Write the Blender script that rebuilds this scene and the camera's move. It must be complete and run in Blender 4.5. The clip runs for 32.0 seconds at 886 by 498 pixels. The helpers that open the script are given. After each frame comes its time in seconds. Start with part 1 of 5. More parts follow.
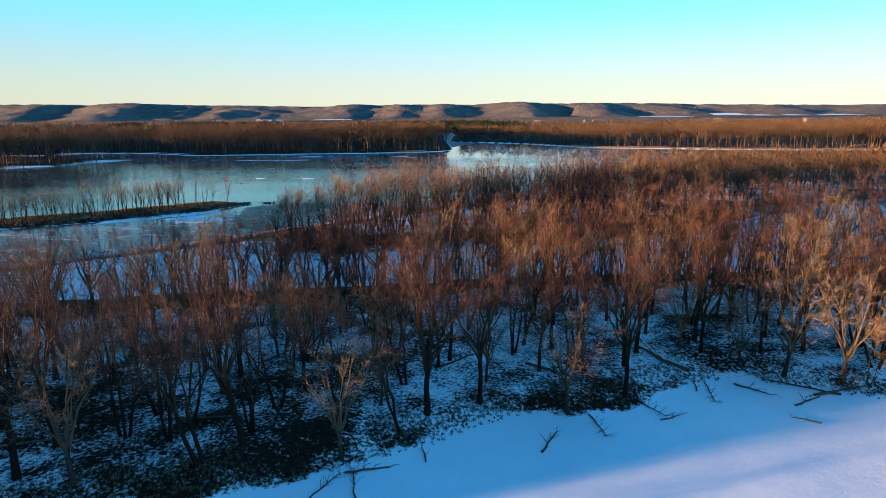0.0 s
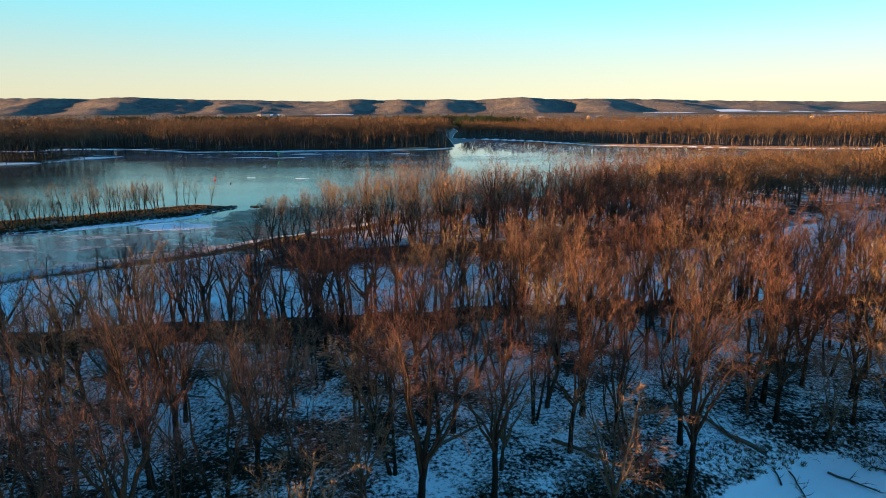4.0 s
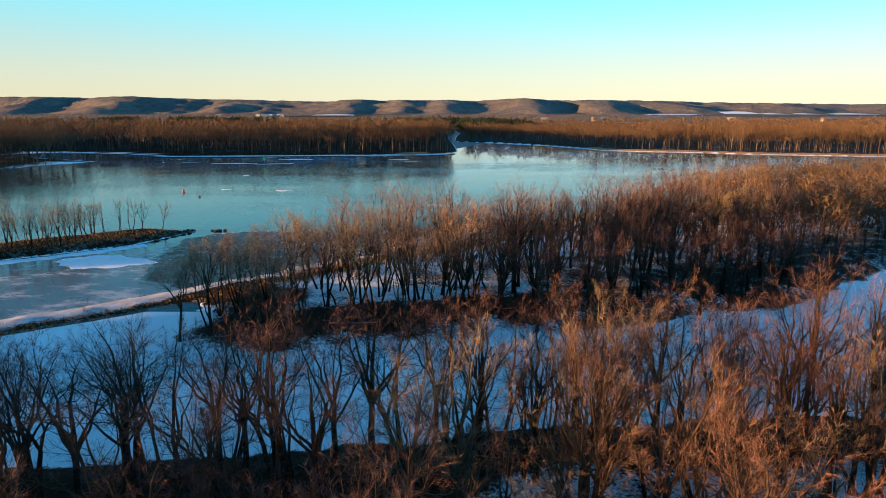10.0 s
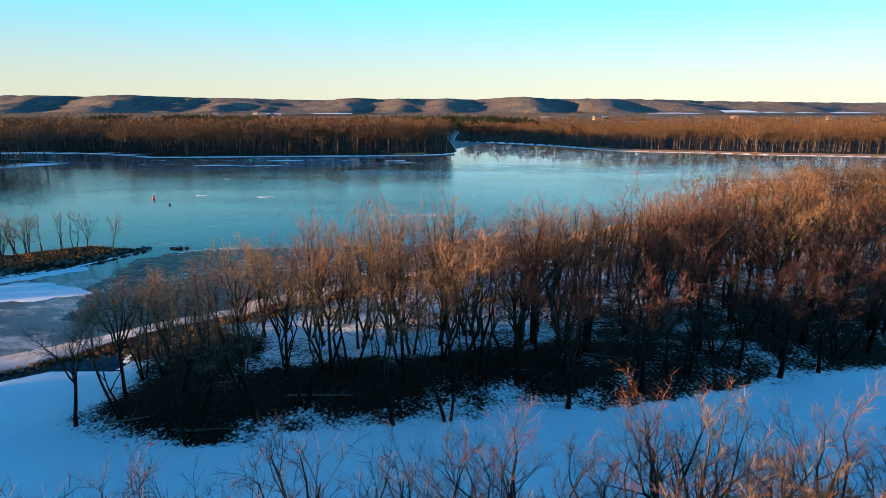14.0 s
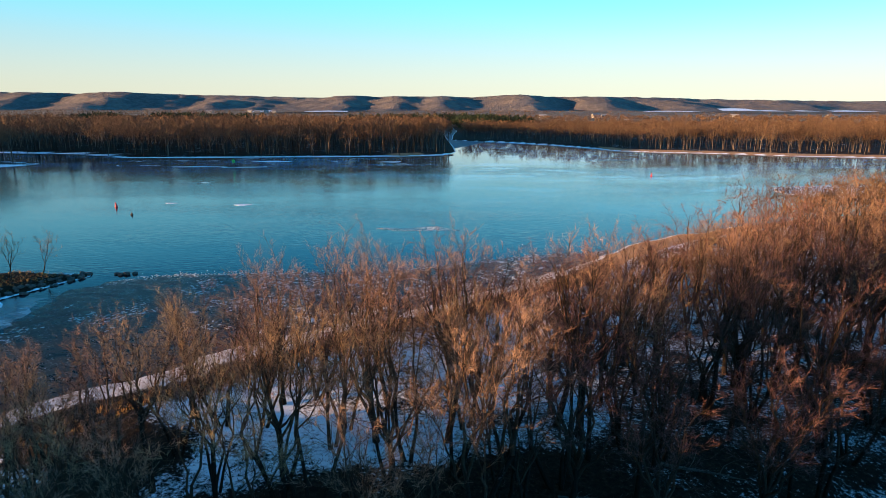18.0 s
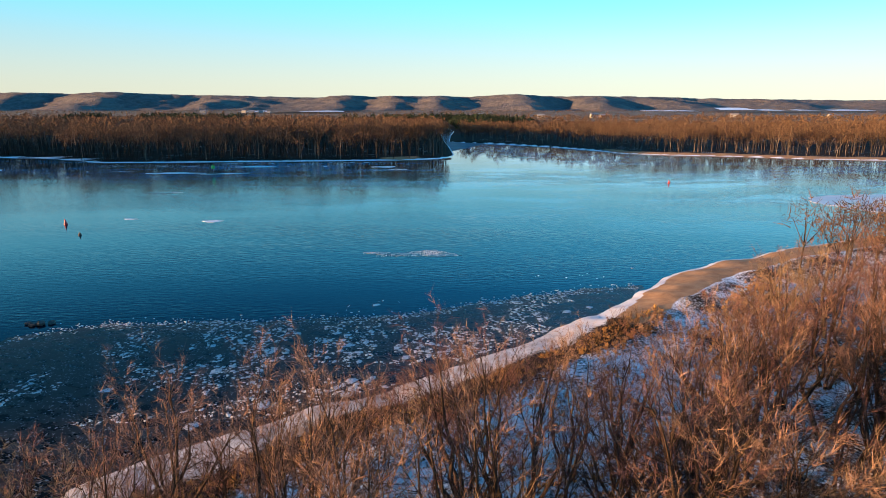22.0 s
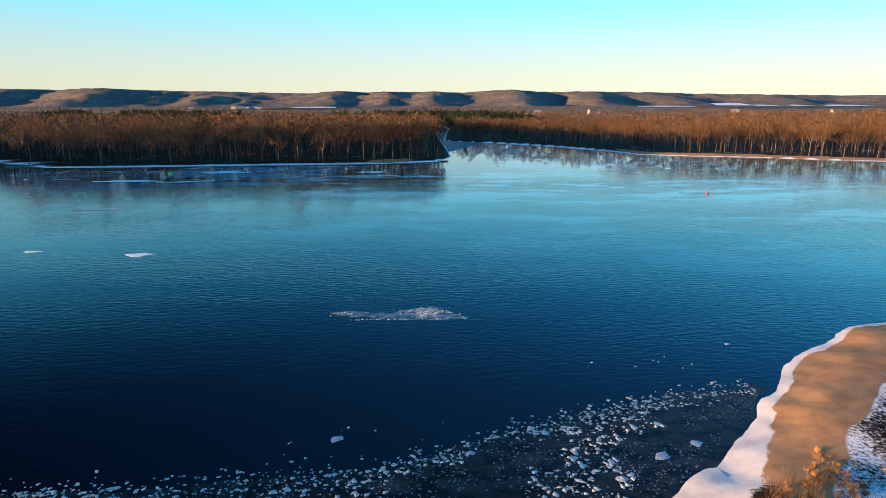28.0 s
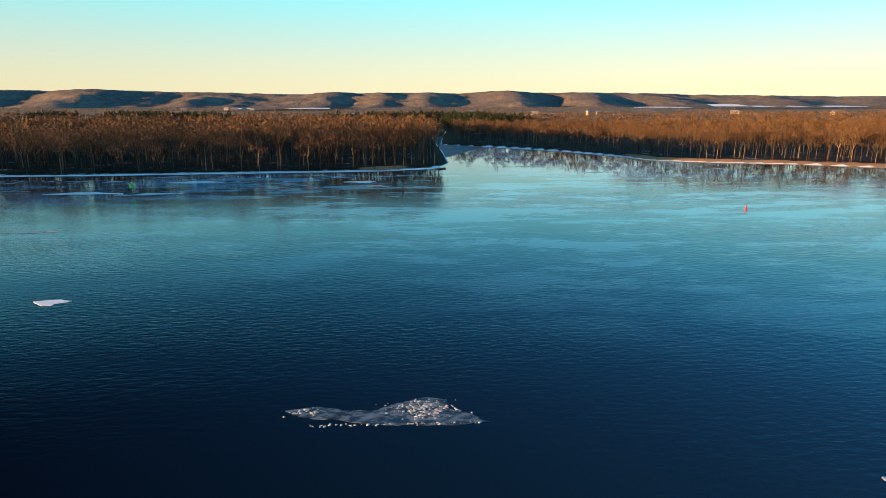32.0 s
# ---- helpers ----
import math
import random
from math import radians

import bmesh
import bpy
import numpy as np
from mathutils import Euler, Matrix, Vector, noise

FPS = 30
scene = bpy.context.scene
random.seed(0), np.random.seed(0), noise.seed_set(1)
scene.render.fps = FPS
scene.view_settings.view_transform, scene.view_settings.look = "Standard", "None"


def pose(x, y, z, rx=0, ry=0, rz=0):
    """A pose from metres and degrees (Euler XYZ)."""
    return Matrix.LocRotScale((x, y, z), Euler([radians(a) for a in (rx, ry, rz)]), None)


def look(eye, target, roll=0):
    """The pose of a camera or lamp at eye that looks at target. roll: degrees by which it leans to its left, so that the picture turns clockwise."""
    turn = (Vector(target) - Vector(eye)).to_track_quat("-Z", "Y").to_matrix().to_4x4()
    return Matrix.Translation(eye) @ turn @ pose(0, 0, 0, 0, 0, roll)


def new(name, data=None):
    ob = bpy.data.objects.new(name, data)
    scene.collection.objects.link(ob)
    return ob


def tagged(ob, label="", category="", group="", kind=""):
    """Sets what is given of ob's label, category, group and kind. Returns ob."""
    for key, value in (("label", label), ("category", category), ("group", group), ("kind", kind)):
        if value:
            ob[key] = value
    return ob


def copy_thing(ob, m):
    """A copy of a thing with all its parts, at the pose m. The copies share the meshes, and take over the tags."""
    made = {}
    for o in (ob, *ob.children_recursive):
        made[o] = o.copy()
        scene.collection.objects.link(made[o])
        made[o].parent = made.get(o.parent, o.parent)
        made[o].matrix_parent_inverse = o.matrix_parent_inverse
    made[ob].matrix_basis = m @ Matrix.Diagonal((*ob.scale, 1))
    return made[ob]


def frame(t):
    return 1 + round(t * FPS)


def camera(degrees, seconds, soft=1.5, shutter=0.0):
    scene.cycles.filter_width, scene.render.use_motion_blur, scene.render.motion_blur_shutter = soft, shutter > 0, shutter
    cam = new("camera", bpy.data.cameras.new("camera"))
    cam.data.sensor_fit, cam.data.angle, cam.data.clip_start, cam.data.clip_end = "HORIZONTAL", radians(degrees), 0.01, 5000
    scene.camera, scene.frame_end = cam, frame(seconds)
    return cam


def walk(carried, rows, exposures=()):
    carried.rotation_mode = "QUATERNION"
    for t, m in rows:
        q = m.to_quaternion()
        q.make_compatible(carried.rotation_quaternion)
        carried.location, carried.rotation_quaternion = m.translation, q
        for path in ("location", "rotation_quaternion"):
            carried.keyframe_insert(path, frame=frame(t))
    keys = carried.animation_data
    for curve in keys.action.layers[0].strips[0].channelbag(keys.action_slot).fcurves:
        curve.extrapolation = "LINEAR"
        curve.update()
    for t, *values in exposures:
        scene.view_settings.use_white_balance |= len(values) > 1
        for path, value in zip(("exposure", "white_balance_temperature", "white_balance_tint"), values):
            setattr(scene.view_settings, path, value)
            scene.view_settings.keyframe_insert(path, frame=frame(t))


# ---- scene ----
cam = camera(73.3, 32.0, soft=0.3)
PATH = [
    (0, (0.22, 7.176, 30.983), (0.247, 9.126, 30.54), -0.5),
    (1, (0.3, 9.948, 30.979), (0.326, 11.897, 30.531), -0.4),
    (2, (0.482, 13.794, 31.088), (0.504, 15.742, 30.637), -0.5),
    (3, (0.438, 18.682, 31.267), (0.46, 20.63, 30.812), -0.3),
    (6, (0.474, 37.301, 32.149), (0.493, 39.248, 31.689), -0.3),
    (7, (0.48, 43.901, 32.593), (0.497, 45.847, 32.134), -0.1),
    (8, (0.527, 50.026, 32.842), (0.545, 51.973, 32.383), -0.1),
    (9, (0.422, 55.117, 32.515), (0.44, 57.064, 32.058), -0.1),
    (10, (0.383, 61.058, 32.473), (0.402, 63.005, 32.017), 0.0),
    (11, (0.378, 67.219, 32.426), (0.399, 69.166, 31.97), 0.0),
    (12, (0.437, 73.3, 32.326), (0.457, 75.247, 31.869), 0.1),
    (13, (0.58, 79.241, 32.176), (0.6, 81.188, 31.718), 0.0),
    (14, (0.765, 85.248, 32.072), (0.787, 87.194, 31.612), -0.0),
    (16.5, (0.136, 100.088, 31.898), (0.166, 102.034, 31.435), 0.1),
    (17, (0.064, 103.285, 31.909), (0.096, 105.23, 31.445), 0.1),
    (18, (-0.144, 109.921, 31.842), (-0.109, 111.866, 31.375), 0.1),
    (19, (-0.35, 116.31, 31.82), (-0.313, 118.254, 31.353), 0.1),
    (20, (-0.353, 122.611, 31.89), (-0.314, 124.555, 31.421), 0.0),
    (21, (-0.371, 128.852, 32.087), (-0.329, 130.796, 31.618), -0.0),
    (22, (-0.247, 135.236, 32.367), (-0.201, 137.18, 31.899), -0.0),
    (23, (-0.19, 141.788, 32.481), (-0.143, 143.732, 32.012), -0.0),
    (24, (-0.334, 148.42, 32.479), (-0.281, 150.363, 32.007), -0.1),
    (25, (-0.392, 155.31, 32.399), (-0.338, 157.253, 31.925), -0.1),
    (25.5, (-0.318, 158.792, 32.382), (-0.264, 160.734, 31.907), -0.1),
    (28, (-0.345, 176.884, 32.503), (-0.28, 178.824, 32.022), -0.1),
    (29, (-0.361, 184.355, 32.596), (-0.292, 186.295, 32.114), -0.0),
    (30, (-0.585, 191.704, 32.715), (-0.51, 193.644, 32.233), 0.1),
    (31, (-0.529, 199.192, 32.799), (-0.452, 201.132, 32.319), 0.1),
    (32, (-0.24, 206.804, 32.804), (-0.16, 208.744, 32.326), -0.1),
]
WHITE = [(0, 6150), (2, 6600), (3.5, 7000), (9, 7000), (11, 6850), (13, 6350), (17, 6200), (22, 6150), (25, 6250), (29, 6600), (32, 7800)]
walk(cam, [(t, look(eye, target, roll)) for t, eye, target, roll in PATH], [(t, 0.0, k, 10.0) for t, k in WHITE])

# ---- light ----
SUN_TO = Vector((-0.96, -0.26, 0.077)).normalized()
sun_data = bpy.data.lights.new("sun", "SUN")
sun_data.energy, sun_data.angle, sun_data.color = 20.0, radians(0.6), (1.0, 0.58, 0.29)
sun = new("sun", sun_data)
sun.matrix_world = look(SUN_TO * 100, (0, 0, 0))

world = bpy.data.worlds.new("sky")
scene.world = world
world.use_nodes = True
wn, wl = world.node_tree.nodes, world.node_tree.links
bg = wn["Background"]
sky = wn.new("ShaderNodeTexSky")
sky.sky_type, sky.sun_disc = "NISHITA", False
sky.sun_elevation, sky.sun_rotation = radians(4.4), math.atan2(SUN_TO.x, SUN_TO.y)
sky.dust_density, sky.ozone_density, sky.air_density = 0.6, 2.0, 1.0
where = wn.new("ShaderNodeTexCoord")
split = wn.new("ShaderNodeSeparateXYZ")
wl.new(where.outputs["Generated"], split.inputs[0])
ramp = wn.new("ShaderNodeValToRGB")
ramp.color_ramp.interpolation = "B_SPLINE"
SKY_TONES = ((0.0, (1.0, 0.97, 0.70)), (0.045, (0.95, 1.0, 0.80)), (0.10, (0.58, 1.0, 1.10)), (0.14, (0.40, 1.06, 1.24)), (0.19, (0.24, 1.08, 1.48)), (0.25, (0.06, 0.70, 1.32)), (0.34, (0.02, 0.31, 0.84)),
             (0.44, (0.025, 0.18, 0.53)), (0.58, (0.03, 0.24, 0.60)), (1.0, (0.06, 0.38, 0.80)))
for k, (at, tone) in enumerate(SKY_TONES):
    e = ramp.color_ramp.elements[k] if k < 2 else ramp.color_ramp.elements.new(at)
    e.position, e.color = at, (*(v / 2.5 for v in tone), 1)
wl.new(split.outputs["Z"], ramp.inputs[0])
blend = wn.new("ShaderNodeMixRGB")
blend.inputs[0].default_value = 0.92
scale = wn.new("ShaderNodeMixRGB")
scale.blend_type, scale.inputs[0].default_value, scale.inputs[2].default_value = "MULTIPLY", 1.0, (0.10, 0.10, 0.10, 1)
wl.new(sky.outputs[0], scale.inputs[1])
wl.new(scale.outputs[0], blend.inputs[1])
lift = wn.new("ShaderNodeMapRange")
wl.new(split.outputs["Z"], lift.inputs[0])
for slot, v in zip((1, 2, 3, 4), (0.18, 0.42, 0.6, 4.0)):
    lift.inputs[slot].default_value = v
side = wn.new("ShaderNodeMath")
side.operation = "MULTIPLY"
wl.new(split.outputs["X"], side.inputs[0])
wl.new(lift.outputs[0], side.inputs[1])
east = wn.new("ShaderNodeMath")
east.operation = "ADD"
east.inputs[1].default_value = 2.5
wl.new(side.outputs[0], east.inputs[0])
tint = wn.new("ShaderNodeMixRGB")
tint.blend_type, tint.inputs[0].default_value = "MULTIPLY", 1.0
wl.new(ramp.outputs[0], tint.inputs[1])
wl.new(east.outputs[0], tint.inputs[2])
wl.new(tint.outputs[0], blend.inputs[2])
wl.new(blend.outputs[0], bg.inputs["Color"])
bg.inputs["Strength"].default_value = 1.0


# ---- materials ----
def material(name, rough=0.8, metal=0.0):
    m = bpy.data.materials.new(name)
    m.use_nodes = True
    n, l = m.node_tree.nodes, m.node_tree.links
    b = n["Principled BSDF"]
    b.inputs["Roughness"].default_value, b.inputs["Metallic"].default_value = rough, metal
    if rough >= 0.7:
        b.inputs["Specular IOR Level"].default_value = 0.08
    return m, n, l, b


def noise_node(n, l, size, detail=4.0, vector=None, rough=0.6):
    t = n.new("ShaderNodeTexNoise")
    t.inputs["Scale"].default_value, t.inputs["Detail"].default_value, t.inputs["Roughness"].default_value = size, detail, rough
    if vector:
        l.new(vector, t.inputs["Vector"])
    return t.outputs["Fac"]


def ramp_node(n, l, source, stops):
    r = n.new("ShaderNodeValToRGB")
    for k, (at, c) in enumerate(stops):
        e = r.color_ramp.elements[k] if k < 2 else r.color_ramp.elements.new(at)
        e.position, e.color = at, (*c, 1) if len(c) == 3 else c
    l.new(source, r.inputs[0])
    return r.outputs[0]


def mix_node(n, l, fac, a, b, kind="MIX"):
    x = n.new("ShaderNodeMixRGB")
    x.blend_type = kind
    for slot, v in zip((0, 1, 2), (fac, a, b)):
        if isinstance(v, (int, float)):
            x.inputs[slot].default_value = v
        elif isinstance(v, tuple):
            x.inputs[slot].default_value = (*v, 1)
        else:
            l.new(v, x.inputs[slot])
    return x.outputs[0]


def math_node(n, l, op, a, b=0.0, c=None):
    x = n.new("ShaderNodeMath")
    x.operation = op
    for slot, v in enumerate((a, b) if c is None else (a, b, c)):
        if isinstance(v, (int, float)):
            x.inputs[slot].default_value = v
        else:
            l.new(v, x.inputs[slot])
    return x.outputs[0]


def bump_node(n, l, b, height, strength, distance):
    x = n.new("ShaderNodeBump")
    x.inputs["Strength"].default_value, x.inputs["Distance"].default_value = strength, distance
    l.new(height, x.inputs["Height"])
    l.new(x.outputs[0], b.inputs["Normal"])


def position(n):
    return n.new("ShaderNodeNewGeometry").outputs["Position"]


def stretched(n, l, sx, sy, sz=1.0, turn=0.0):
    m = n.new("ShaderNodeMapping")
    m.inputs["Scale"].default_value = (sx, sy, sz)
    m.inputs["Rotation"].default_value = (0, 0, turn)
    l.new(position(n), m.inputs["Vector"])
    return m.outputs[0]


def twig_material(name, tones):
    """Thin wood whose tone differs from tree to tree."""
    m, n, l, b = material(name, 0.75)
    info = n.new("ShaderNodeObjectInfo")
    tone = ramp_node(n, l, info.outputs["Random"], [(k / (len(tones) - 1), t) for k, t in enumerate(tones)])
    l.new(mix_node(n, l, noise_node(n, l, 0.9, 3), mix_node(n, l, 1.0, tone, (0.62, 0.58, 0.55), "MULTIPLY"), tone), b.inputs["Base Color"])
    return m


def bark_material(name, dark, light):
    m, n, l, b = material(name, 0.9)
    v = stretched(n, l, 6, 6, 0.8)
    f = noise_node(n, l, 2.0, 6, v)
    info = n.new("ShaderNodeObjectInfo")
    c = ramp_node(n, l, f, [(0.3, dark), (0.7, light)])
    l.new(mix_node(n, l, math_node(n, l, "MULTIPLY", info.outputs["Random"], 0.5), c, (0.022, 0.015, 0.010)), b.inputs["Base Color"])
    bump_node(n, l, b, f, 0.6, 0.05)
    return m


def stuff_material(name, tones, rough=0.8):
    m, n, l, b = material(name, rough)
    g = n.new("ShaderNodeNewGeometry")
    tone = ramp_node(n, l, g.outputs["Random Per Island"], [(k / (len(tones) - 1), t) for k, t in enumerate(tones)])
    big = noise_node(n, l, 0.05, 4, g.outputs["Position"])
    l.new(mix_node(n, l, ramp_node(n, l, big, [(0.35, (0.0, 0.0, 0.0)), (0.65, (1.0, 1.0, 1.0))]), mix_node(n, l, 1.0, tone, (0.55, 0.52, 0.5), "MULTIPLY"), tone), b.inputs["Base Color"])
    return m


RED = [(0.19, 0.085, 0.062), (0.225, 0.115, 0.078), (0.20, 0.10, 0.08), (0.245, 0.145, 0.088)]
TAN = [(0.24, 0.16, 0.09), (0.30, 0.21, 0.12), (0.22, 0.14, 0.09), (0.33, 0.24, 0.135)]
ORANGE = [(0.27, 0.165, 0.105), (0.33, 0.21, 0.14), (0.24, 0.14, 0.10), (0.31, 0.195, 0.125)]
# darker twig tones that paint in the shade on dim crowns
SHADED = [(0.14, 0.075, 0.066), (0.18, 0.095, 0.08), (0.12, 0.07, 0.066)]
MAT_TWIG_SHADED = twig_material("dark twigs", SHADED)
MAT_TWIG_RED = twig_material("red twigs", RED)
MAT_TWIG_TAN = twig_material("tan twigs", TAN)
MAT_TWIG_ORANGE = twig_material("orange brown twigs", ORANGE)
MAT_BARK_GREY = bark_material("grey bark", (0.028, 0.020, 0.014), (0.10, 0.075, 0.052))
MAT_BARK_BROWN = bark_material("brown bark", (0.008, 0.006, 0.004), (0.032, 0.022, 0.014))
MAT_LIMB_PALE = bark_material("pale limb bark", (0.07, 0.05, 0.034), (0.21, 0.155, 0.10))
MAT_LIMB_BROWN = bark_material("brown limb bark", (0.022, 0.014, 0.009), (0.09, 0.056, 0.034))
MAT_FAR_WOOD = stuff_material("distant bare wood", [(0.075, 0.044, 0.028), (0.15, 0.093, 0.054), (0.10, 0.055, 0.036), (0.20, 0.135, 0.075), (0.125, 0.072, 0.043)])
MAT_FAR_STEM = stuff_material("distant stems", [(0.035, 0.027, 0.021), (0.07, 0.054, 0.042), (0.22, 0.18, 0.14)])
MAT_CONIFER = stuff_material("conifer needles", [(0.018, 0.032, 0.018), (0.03, 0.045, 0.022), (0.025, 0.036, 0.025)])
MAT_GRASS = stuff_material("dry grass", [(0.34, 0.19, 0.06), (0.44, 0.26, 0.085), (0.23, 0.12, 0.045), (0.38, 0.21, 0.075)])
MAT_GOLD = stuff_material("golden tussock grass", [(0.46, 0.26, 0.07), (0.54, 0.33, 0.10), (0.36, 0.19, 0.06)])
MAT_DULL_GRASS = stuff_material("dull grass", [(0.16, 0.12, 0.07), (0.24, 0.18, 0.10), (0.11, 0.08, 0.05), (0.2, 0.15, 0.09)])
MAT_LITTER = stuff_material("leaf litter and sticks", [(0.03, 0.02, 0.013), (0.055, 0.036, 0.022), (0.022, 0.016, 0.011), (0.09, 0.062, 0.038)])


def ground_material():
    m, n, l, b = material("snow, litter and sand", 0.85)
    p = position(n)
    att = {}
    for key in ("litter", "sand", "field", "shade_grime"):
        a = n.new("ShaderNodeAttribute")
        a.attribute_name = key
        att[key] = a.outputs["Fac"]
    fine = noise_node(n, l, 2.6, 7, p, 0.72)
    mid = noise_node(n, l, 0.3, 5, p)
    both = math_node(n, l, "ADD", math_node(n, l, "MULTIPLY", fine, 0.64), math_node(n, l, "MULTIPLY", mid, 0.36))
    edge = math_node(n, l, "SUBTRACT", math_node(n, l, "ADD", math_node(n, l, "MULTIPLY", att["litter"], 0.46), 0.27), both)
    cover = ramp_node(n, l, math_node(n, l, "MULTIPLY_ADD", edge, 9.0, 0.5), [(0.0, (0, 0, 0)), (1.0, (1, 1, 1))])
    snow = ramp_node(n, l, noise_node(n, l, 0.12, 5, p), [(0.3, (0.74, 0.78, 0.83)), (0.7, (0.86, 0.87, 0.88))])
    litter = ramp_node(n, l, noise_node(n, l, 2.6, 6, p), [(0.3, (0.009, 0.005, 0.003)), (0.55, (0.026, 0.015, 0.008)), (0.75, (0.07, 0.042, 0.022))])
    sand = ramp_node(n, l, noise_node(n, l, 0.5, 7, p), [(0.3, (0.27, 0.155, 0.08)), (0.55, (0.37, 0.22, 0.115)), (0.75, (0.44, 0.275, 0.15))])
    field = ramp_node(n, l, noise_node(n, l, 0.012, 6, p), [(0.35, (0.12, 0.08, 0.05)), (0.5, (0.2, 0.14, 0.09)), (0.62, (0.26, 0.2, 0.14)), (0.7, (0.6, 0.6, 0.62))])
    # greys the shore snow: tree shade put into its colour, with some dirt
    shade_dirt = math_node(n, l, "MULTIPLY", att["shade_grime"], math_node(n, l, "MULTIPLY_ADD", noise_node(n, l, 0.5, 6, p), 1.5, 0.0))
    snow = mix_node(n, l, shade_dirt, snow, (0.33, 0.30, 0.30))
    c = mix_node(n, l, cover, snow, litter)
    sandy = ramp_node(n, l, math_node(n, l, "ADD", att["sand"], math_node(n, l, "MULTIPLY_ADD", fine, 0.5, -0.25)), [(0.42, (0, 0, 0)), (0.58, (1, 1, 1))])
    c = mix_node(n, l, sandy, c, sand)
    c = mix_node(n, l, att["field"], c, field)
    l.new(c, b.inputs["Base Color"])
    bump_node(n, l, b, math_node(n, l, "MULTIPLY_ADD", fine, math_node(n, l, "MULTIPLY_ADD", cover, 0.7, 0.34), mid), 0.35, 0.14)
    return m


MAT_GROUND = ground_material()


def water_material():
    m, n, l, b = material("river water with skim ice and painted sky sheen", 0.06)
    p = position(n)
    split = n.new("ShaderNodeSeparateXYZ")
    l.new(p, split.inputs[0])
    # teal grows with distance: skim ice plus sky reflection put into the colour
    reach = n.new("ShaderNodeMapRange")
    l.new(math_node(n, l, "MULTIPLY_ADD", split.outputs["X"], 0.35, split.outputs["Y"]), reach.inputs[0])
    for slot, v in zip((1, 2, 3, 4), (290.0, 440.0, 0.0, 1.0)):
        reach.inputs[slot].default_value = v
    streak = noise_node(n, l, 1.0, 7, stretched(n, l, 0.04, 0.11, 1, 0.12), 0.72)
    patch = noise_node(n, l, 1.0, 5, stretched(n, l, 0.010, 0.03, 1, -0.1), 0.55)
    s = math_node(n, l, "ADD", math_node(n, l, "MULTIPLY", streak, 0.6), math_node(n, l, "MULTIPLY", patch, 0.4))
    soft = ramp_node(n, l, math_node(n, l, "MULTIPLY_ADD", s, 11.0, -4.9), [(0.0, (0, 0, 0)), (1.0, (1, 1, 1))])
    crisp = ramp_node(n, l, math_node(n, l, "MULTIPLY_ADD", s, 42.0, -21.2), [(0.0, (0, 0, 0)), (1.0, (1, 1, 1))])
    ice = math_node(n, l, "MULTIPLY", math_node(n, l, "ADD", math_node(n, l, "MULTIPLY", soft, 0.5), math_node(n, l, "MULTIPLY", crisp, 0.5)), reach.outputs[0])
    # the teal brightens the far water beyond what its gloss reflects
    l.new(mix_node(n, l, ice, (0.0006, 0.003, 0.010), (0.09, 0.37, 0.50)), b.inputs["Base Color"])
    b.inputs["IOR"].default_value = 1.32
    wave = noise_node(n, l, 1.0, 3, stretched(n, l, 0.5, 1.3, 1, -0.45), 0.5)
    calm = noise_node(n, l, 1.0, 3, stretched(n, l, 0.006, 0.02, 1, 0.2))
    h = math_node(n, l, "MULTIPLY", wave, ramp_node(n, l, calm, [(0.35, (0.15, 0.15, 0.15)), (0.6, (1, 1, 1))]))
    lee = n.new("ShaderNodeMapRange")
    l.new(split.outputs["Y"], lee.inputs[0])
    for slot, v in zip((1, 2, 3, 4), (410.0, 475.0, 1.0, 0.08)):
        lee.inputs[slot].default_value = v
    calmer = math_node(n, l, "MULTIPLY", h, math_node(n, l, "MULTIPLY", lee.outputs[0], math_node(n, l, "SUBTRACT", 1.0, math_node(n, l, "MULTIPLY", ice, 0.6))))
    l.new(math_node(n, l, "MULTIPLY_ADD", lee.outputs[0], 0.04, 0.04), b.inputs["Roughness"])
    bump_node(n, l, b, calmer, 0.6, 0.11)
    return m


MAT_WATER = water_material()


def ice_material(name, dark, pale, scale, rough, low=0.45, high=0.7):
    m, n, l, b = material(name, rough)
    v = stretched(n, l, scale, scale * 1.7, 1, 0.5)
    f = noise_node(n, l, 1.0, 7, v, 0.62)
    l.new(ramp_node(n, l, f, [(low, dark), (high, pale)]), b.inputs["Base Color"])
    l.new(ramp_node(n, l, f, [(low, (rough * 0.4,) * 3), (high, (rough,) * 3)]), b.inputs["Roughness"])
    bump_node(n, l, b, f, 0.3, 0.03)
    return m


MAT_DARK_ICE = ice_material("dark brash ice", (0.004, 0.005, 0.006), (0.045, 0.046, 0.05), 0.35, 0.6, 0.42, 0.8)
MAT_DARK_ICE.node_tree.nodes["Principled BSDF"].inputs["Specular IOR Level"].default_value = 0.10
MAT_GREY_ICE = ice_material("grey backwater ice", (0.07, 0.075, 0.095), (0.55, 0.56, 0.60), 0.09, 0.45, 0.5, 0.72)
MAT_WHITE_ICE = ice_material("white floe ice", (0.22, 0.23, 0.25), (0.56, 0.57, 0.58), 2.6, 0.7, 0.32, 0.55)
MAT_SLUSH = ice_material("grey slush", (0.10, 0.105, 0.115), (0.30, 0.31, 0.33), 2.0, 0.7, 0.35, 0.6)
MAT_RIM_SNOW = ice_material("wind-packed snow", (0.70, 0.74, 0.80), (0.88, 0.89, 0.90), 0.5, 0.8, 0.3, 0.7)


